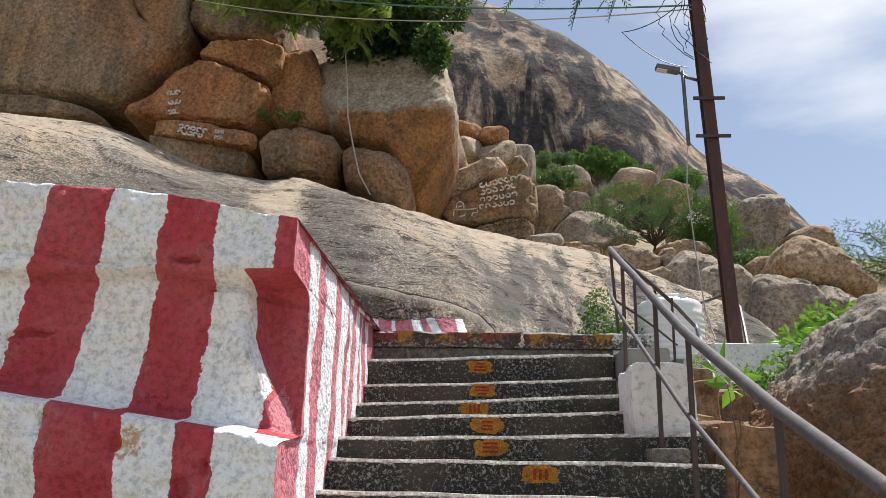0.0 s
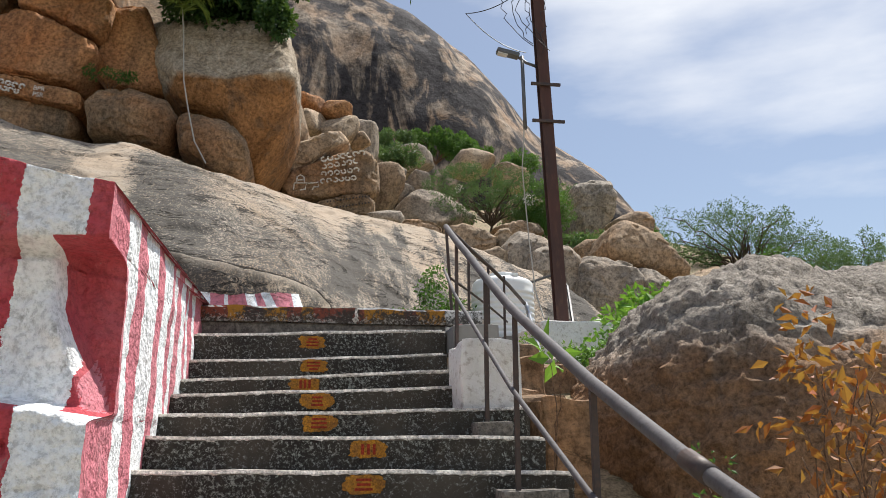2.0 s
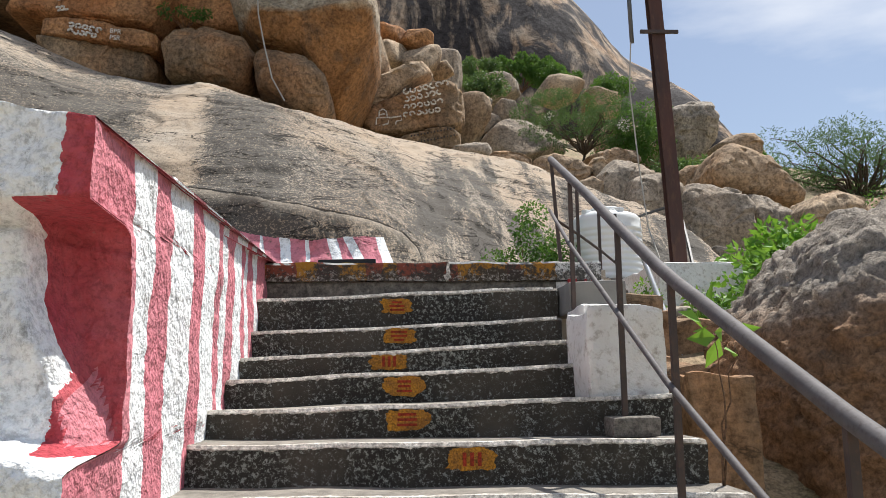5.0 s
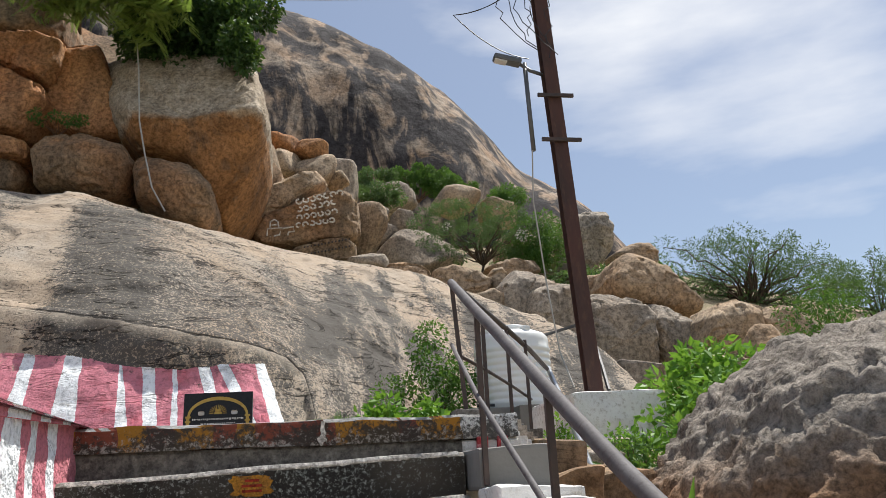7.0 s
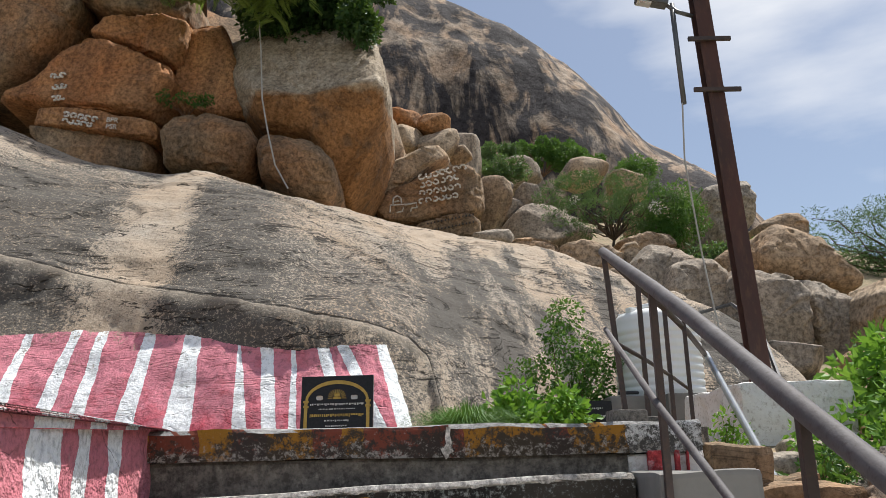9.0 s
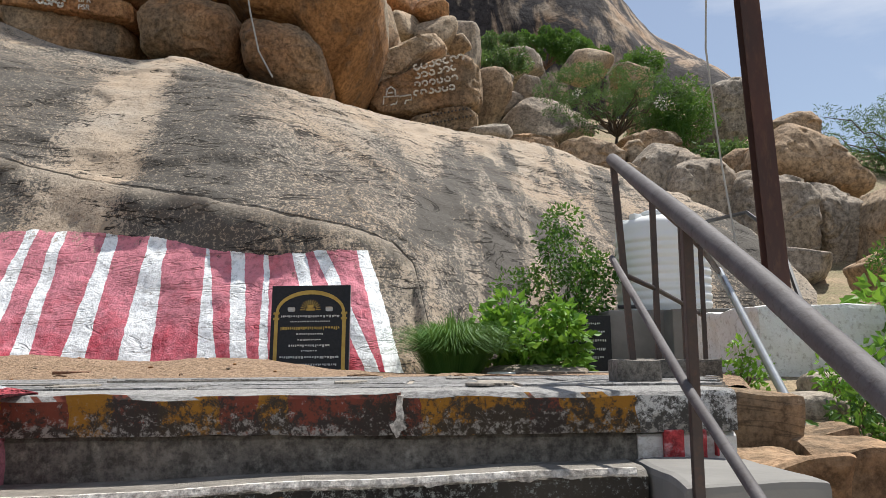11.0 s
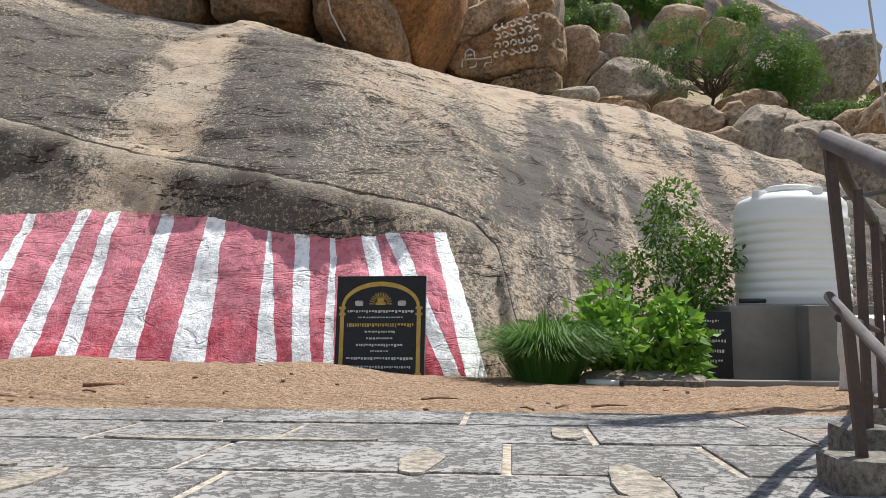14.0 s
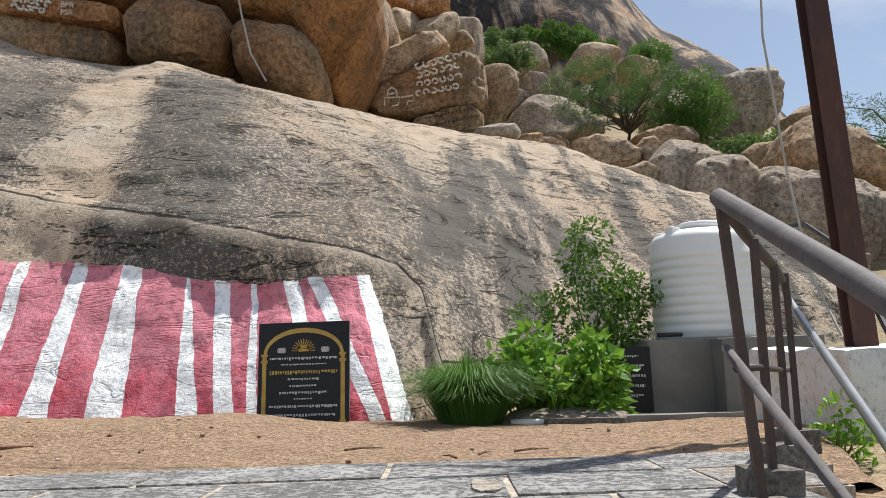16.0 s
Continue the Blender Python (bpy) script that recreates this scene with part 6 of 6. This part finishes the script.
ac = clump_field((6.5, 30.4, 10.85), (2.5, 1.2, 1.15), 120, 0.24, 21)
tree("acacia_tree", "low spreading acacia among the boulders", [(6.7, 30.6, 8.4), (6.6, 30.6, 9.1), (6.7, 30.6, 9.6)], [c[:3] for c in ac[:26]], ac, 10500, 0.10, "leaf_acacia", 21, 0.09, slim=0.3, flat=0.7)
ac = clump_field((8.5, 30.8, 10.4), (1.3, 0.9, 1.15), 50, 0.36, 22)
tree("acacia_tree", "dark green tree beside the acacia", [(8.3, 31, 8.2), (8.4, 31, 8.9), (8.4, 31, 9.3)], [c[:3] for c in ac[:16]], ac, 9000, 0.11, "leaf_mid", 22, 0.08, slim=0.4)
ac = [c for c in clump_field((19.0, 35, 10.2), (5.0, 2.0, 2.2), 150, 0.55, 23)]
tree("acacia_tree", "wide airy acacia against the sky", [(19.6, 35, 5.5), (19.4, 35, 7.4), (19.2, 35, 8.8)], [c[:3] for c in ac[:60]], ac, 19000, 0.15, "leaf_acacia", 23, 0.16, slim=0.22, flat=0.7)
ac = clump_field((27.5, 38, 9.8), (4.5, 2.0, 2.2), 70, 0.55, 24)
tree("acacia_tree", "distant grey-green acacia on the slope", [(27.5, 38, 4.0), (27.4, 38, 7.4), (27.4, 38, 8.6)], [c[:3] for c in ac[:24]], ac, 16000, 0.17, "leaf_acacia", 24, 0.14, slim=0.25)
for k, (x, y, z, sx, sz, n) in enumerate(((7.3, 50, 20.3, 2.6, 1.0, 5200), (4.6, 49, 19.6, 1.8, 0.8, 3000), (9.3, 49, 19.4, 1.6, 0.7, 2600), (4.0, 40, 15.6, 1.0, 0.5, 1600), (12.0, 47, 18.0, 1.2, 0.7, 1600), (10.0, 29.5, 8.6, 1.4, 0.4, 1800), (12.5, 30.5, 9.3, 1.0, 0.4, 1200), (14.5, 46, 15.6, 1.3, 0.9, 1400))):
    shrub("hillside_bush", "green bush on the rocky slope", "shrub", (x, y, z - sz - 0.4), clump_field((x, y, z), (sx, 1.0, sz), 34, 0.3, 30 + k), n * 2, 0.15, "leaf_acacia" if k % 2 else "leaf_mid", 30 + k, group="bushes on the slope", r0=0.03)
tagged(leaves("blossom", [(8.05, 30.0, 10.55, 0.22)], 60, 0.12, "flower", 50), "patch of white blossom on a bush", "blossom", kind="stuff")
tagged(leaves("blossom", [(5.35, 30.0, 10.85, 0.16)], 40, 0.10, "flower", 51), "small patch of white blossom on a bush", "blossom", kind="stuff")
# on the cliff
ac = clump_field((-2.9, 27.4, 17.3), (2.2, 1.4, 2.7), 80, 0.6, 25)
ac += clump_field((-1.35, 25.6, 14.9), (0.35, 0.5, 1.0), 14, 0.35, 26)
tree("dense_tree", "dense dark green tree on the great boulder", [(-3.4, 28.4, 14.6), (-3.3, 28.3, 15.6), (-3.2, 28.2, 16.4)], [c[:3] for c in ac[:30]], ac, 34000, 0.17, "leaf_dark", 25, 0.14, slim=0.6)
ac = clump_field((-5.6, 25.0, 16.7), (2.5, 0.9, 1.0), 40, 0.46, 27) + clump_field((-7.4, 25.0, 17.5), (2.2, 0.9, 0.9), 32, 0.44, 29) + clump_field((-4.0, 25.2, 16.3), (1.0, 0.6, 1.4), 22, 0.36, 30)
feather = (ac, tree("feathery_tree", "yellow-green feathery tree leaning over the cliff", [(-7.0, 29.5, 17.5), (-6.8, 28.5, 18.6), (-6.6, 27.0, 19.4)], [c[:3] for c in ac[:30]], ac, 2600, 0.26, "leaf_feather", 27, 0.12, slim=0.2, droop=1.1))
shrub("ledge_weed", "green weeds in a ledge of the cliff", "shrub", (-6.2, 25.7, 12.0), clump_field((-6.2, 25.5, 12.55), (0.9, 0.2, 0.2), 12, 0.15, 28), 500, 0.1, "leaf_mid", 28, r0=0.01)


# fronds overhead
def frond(a, d, length, seed):
    r = random.Random(seed)
    a, d = Vector(a), Vector(d).normalized()
    side = d.cross(Vector((0, 0, 1))).normalized()
    V, F = tube_data([a, a + d * length * 0.5 - Vector((0, 0, 0.02)), a + d * length - Vector((0, 0, 0.09))], [0.003, 0.002, 0.001], 4)
    for i in range(14):
        t = 0.12 + 0.88 * i / 13
        p = a + d * length * t - Vector((0, 0, 0.09 * t * t))
        for s in (-1, 1):
            L = length * 0.30 * (1 - 0.5 * t)
            tip = p + side * s * L + d * L * 0.55 - Vector((0, 0, L * 0.35))
            w = d * L * 0.19
            k = len(V)
            V += [p, p.lerp(tip, 0.5) + w, tip, p.lerp(tip, 0.5) - w]
            F.append((k, k + 1, k + 2, k + 3))
    return V, F


rf = random.Random(41)
V, F = [], []
for cx, cy, cz, cr in feather[0]:
    for k in range(13):
        d = Vector((rf.uniform(-1, 1), rf.uniform(-1, 0.4), rf.uniform(-0.9, 0.35)))
        v, f = frond((cx + rf.uniform(-cr, cr), cy + rf.uniform(-cr, cr), cz + rf.uniform(-cr, cr)), d, rf.uniform(0.4, 0.75), k)
        n = len(V)
        V += v
        F += [tuple(q + n for q in g) for g in f]
under(data_mesh("leaf_sprays", V, F, M["leaf_feather"]), feather[1])

neem = tagged(new("overhanging_branch"), "feathery dark green leaf sprays hanging overhead", "branch")
rf = random.Random(12)
V, F = [], []
for x0, x1, count in ((0.34, 0.64, 60), (0.80, 1.02, 50), (1.1, 1.35, 6)):
    for k in range(count):
        x = rf.uniform(x0, x1)
        v, f = frond((x, 4.0 + rf.uniform(-0.25, 0.25), 3.50 + rf.uniform(0.0, 0.2)), (rf.uniform(-1, 1), rf.uniform(-0.5, 0.3), rf.uniform(-0.6, -0.1)), rf.uniform(0.11, 0.19), k)
        n = len(V)
        V += v
        F += [tuple(q + n for q in g) for g in f]
under(data_mesh("leaf_sprays", V, F, M["leaf_dark"]), neem)
under(tube("twig", [(-0.4, 4.3, 4.1), (0.4, 4.05, 3.75), (1.1, 4.0, 3.72), (1.8, 3.9, 3.95)], 0.008, M["bark"], 6), neem)

# ---------------------------------------------------------------- small things on the ground
def brick(c, size, turn, label, seed, mt="brick"):
    bm = box_bm((-size[0] / 2, -size[1] / 2, 0), (size[0] / 2, size[1] / 2, size[2]), 0.008, 0.006, 3, seed)
    bmesh.ops.transform(bm, matrix=pose(*c, 0, 0, turn), verts=bm.verts)
    return tagged(put_mesh("brick", bm, M[mt]), label, "brick", "loose bricks on the sand")


brick((1.9, 12.85, 2.37), (0.62, 0.12, 0.07), -8, "dark weathered brick strip lying on the sand", 1, "block")
brick((-1.98, 11.4, 2.42), (0.26, 0.12, 0.07), 15, "dark brick lying on the sand", 2)
brick((-3.1, 11.7, 2.5), (0.24, 0.12, 0.08), -12, "weathered brick on the heap of sand", 3)
tagged(tube("bottle", [(1.30, 12.92, 2.41), (1.42, 12.9, 2.41), (1.45, 12.9, 2.41), (1.56, 12.88, 2.41)], [0.03, 0.032, 0.03, 0.026], M["tank"], 12), "small white bottle lying by the bricks", "bottle")
boulder("stone", "low flat grey rock at the shrub's foot", (1.75, 13.15, 2.38), (0.55, 0.3, 0.13), 120, "grey", level=4)
tagged(put_mesh("kerb", box_bm((2.0, 13.05, 2.3), (3.6, 13.17, 2.43), 0.01, 0.008, 4, 8), M["concrete"]), "low cement kerb before the tank stand", "kerb")
rs = random.Random(31)
for k in range(26):
    x, y = rs.uniform(-3.2, 2.0), rs.uniform(10.2, 12.2)
    boulder("pebble", "small stone lying on the sand", (x, y, sand_height(x, y) + 0.006), (rs.uniform(0.008, 0.025), rs.uniform(0.008, 0.02), rs.uniform(0.006, 0.014)), 200 + k, "grey" if k % 2 else "orange", "pebbles on the sand", level=2)
for k in range(7):
    x, y = rs.uniform(-3.0, 1.6), rs.uniform(10.3, 11.3)
    z = sand_height(x, y) + 0.012
    a = rs.uniform(0, 3)
    tagged(tube("dry_stick", [(x, y, z), (x + 0.12 * math.cos(a), y + 0.05 * math.sin(a), z + 0.008), (x + 0.24 * math.cos(a), y + 0.12 * math.sin(a), z)], [0.007, 0.006, 0.003], M["twig"], 5), "dry stick lying on the sand", "stick", "sticks on the sand")


# ---------------------------------------------------------------- painted writing on the rocks
def chalk_marks(name, label, lines, y, seed, category="inscription"):
    """Rows of pale rounded strokes: (left x, left z, right x, right z, height)."""
    rnd = random.Random(seed)
    root = tagged(new(name), label, category)
    for x0, z0, x1, z1, h in lines:
        n = max(3, int((x1 - x0) / (h * 0.85)))
        for i in range(n):
            u = (i + 0.5) / n
            cx, cz = x0 + (x1 - x0) * u, z0 + (z1 - z0) * u
            r = h * 0.36
            a0, a1 = rnd.uniform(0, 6.3), rnd.uniform(3.6, 5.6)
            pts = [(cx + r * math.cos(a0 + a1 * k / 9), y, cz + r * 0.9 * math.sin(a0 + a1 * k / 9)) for k in range(10)]
            under(tube("painted_stroke", pts, 0.034, M["chalk"], 5), root)
    return root


chalk_marks("rock_inscription", "four rows of white painted characters on a boulder", ((0.22, 11.78, 1.85, 12.16, 0.27), (0.24, 11.5, 1.62, 11.82, 0.25), (0.24, 11.22, 1.66, 11.48, 0.24), (0.22, 10.94, 1.56, 11.16, 0.24)), 30.22, 3)
dr = tagged(new("rock_drawing"), "white painted line drawing of a shrine emblem on a boulder", "drawing")
for pts in (((-0.72, 10.52), (-0.30, 10.62), (-0.24, 10.86), (-0.70, 10.84), (-0.72, 10.52)), ((-0.62, 10.88), (-0.60, 11.08), (-0.48, 11.16), (-0.36, 11.08), (-0.33, 10.9)), ((-0.22, 10.84), (0.16, 10.90), (0.18, 10.74), (0.0, 10.72), (-0.04, 10.6)), ((-0.56, 10.95), (-0.40, 10.98))):
    under(tube("painted_line", [(x, 30.22, z) for x, z in pts], 0.03, M["chalk"], 5), dr)
for k in range(14):
    x = 0.5 + k * 0.115
    for z0 in (10.12, 9.86):
        # black box at the slab's face paints the shade inside a drilled hole
        bm = box_bm((x, 30.05, z0 + 0.022 * k), (x + 0.045, 30.12, z0 + 0.022 * k + 0.04))
        ob = put_mesh("wedge_hole", bm, M["cable"])
        ob.parent = bpy.data.objects["split_slab"]
chalk_marks("painted_letters", "white painted marks on the reddish slab", ((-9.55, 12.14, -8.55, 11.94, 0.2), (-9.55, 11.94, -8.7, 11.78, 0.18)), 25.5, 5)
chalk_marks("painted_letters", "column of faint white painted marks on the cliff", ((-10.2, 13.5, -9.8, 13.55, 0.2), (-10.1, 13.15, -9.75, 13.2, 0.2), (-10.1, 12.8, -9.75, 12.85, 0.2)), 25.92, 6)


def lettering(text, x, y, z, size, turn):
    cu = bpy.data.curves.new("lettering", "FONT")
    cu.body, cu.size, cu.extrude = text, size, 0.012
    tmp = bpy.data.objects.new("lettering", cu)
    me = bpy.data.meshes.new_from_object(tmp)
    bpy.data.objects.remove(tmp)
    me.materials.append(M["chalk"])
    ob = new("painted_letters", me)
    ob.matrix_world = pose(x, y, z, 90, 0, 0) @ pose(0, 0, 0, 0, 0, turn)
    return tagged(ob, "white painted initials on the reddish slab", "inscription")


lettering("BPR", -8.32, 25.46, 11.86, 0.2, -6)
lettering("PSR", -8.32, 25.46, 11.66, 0.2, -6)

for k, (x, y) in enumerate(((2.85, 10.55), (3.15, 9.6), (3.3, 10.1), (3.0, 9.3), (3.5, 9.0))):
    z = ground_height(x, y)
    shrub("weed", "low green weeds in the soil beside the platform", "weed", (x, y, z - 0.03), clump_field((x, y, z + 0.16), (0.22, 0.18, 0.13), 12, 0.09, 60 + k), 260, 0.055, "leaf_mid" if k % 2 else "leaf", 60 + k, group="weeds beside the platform", slim=0.5, r0=0.005)
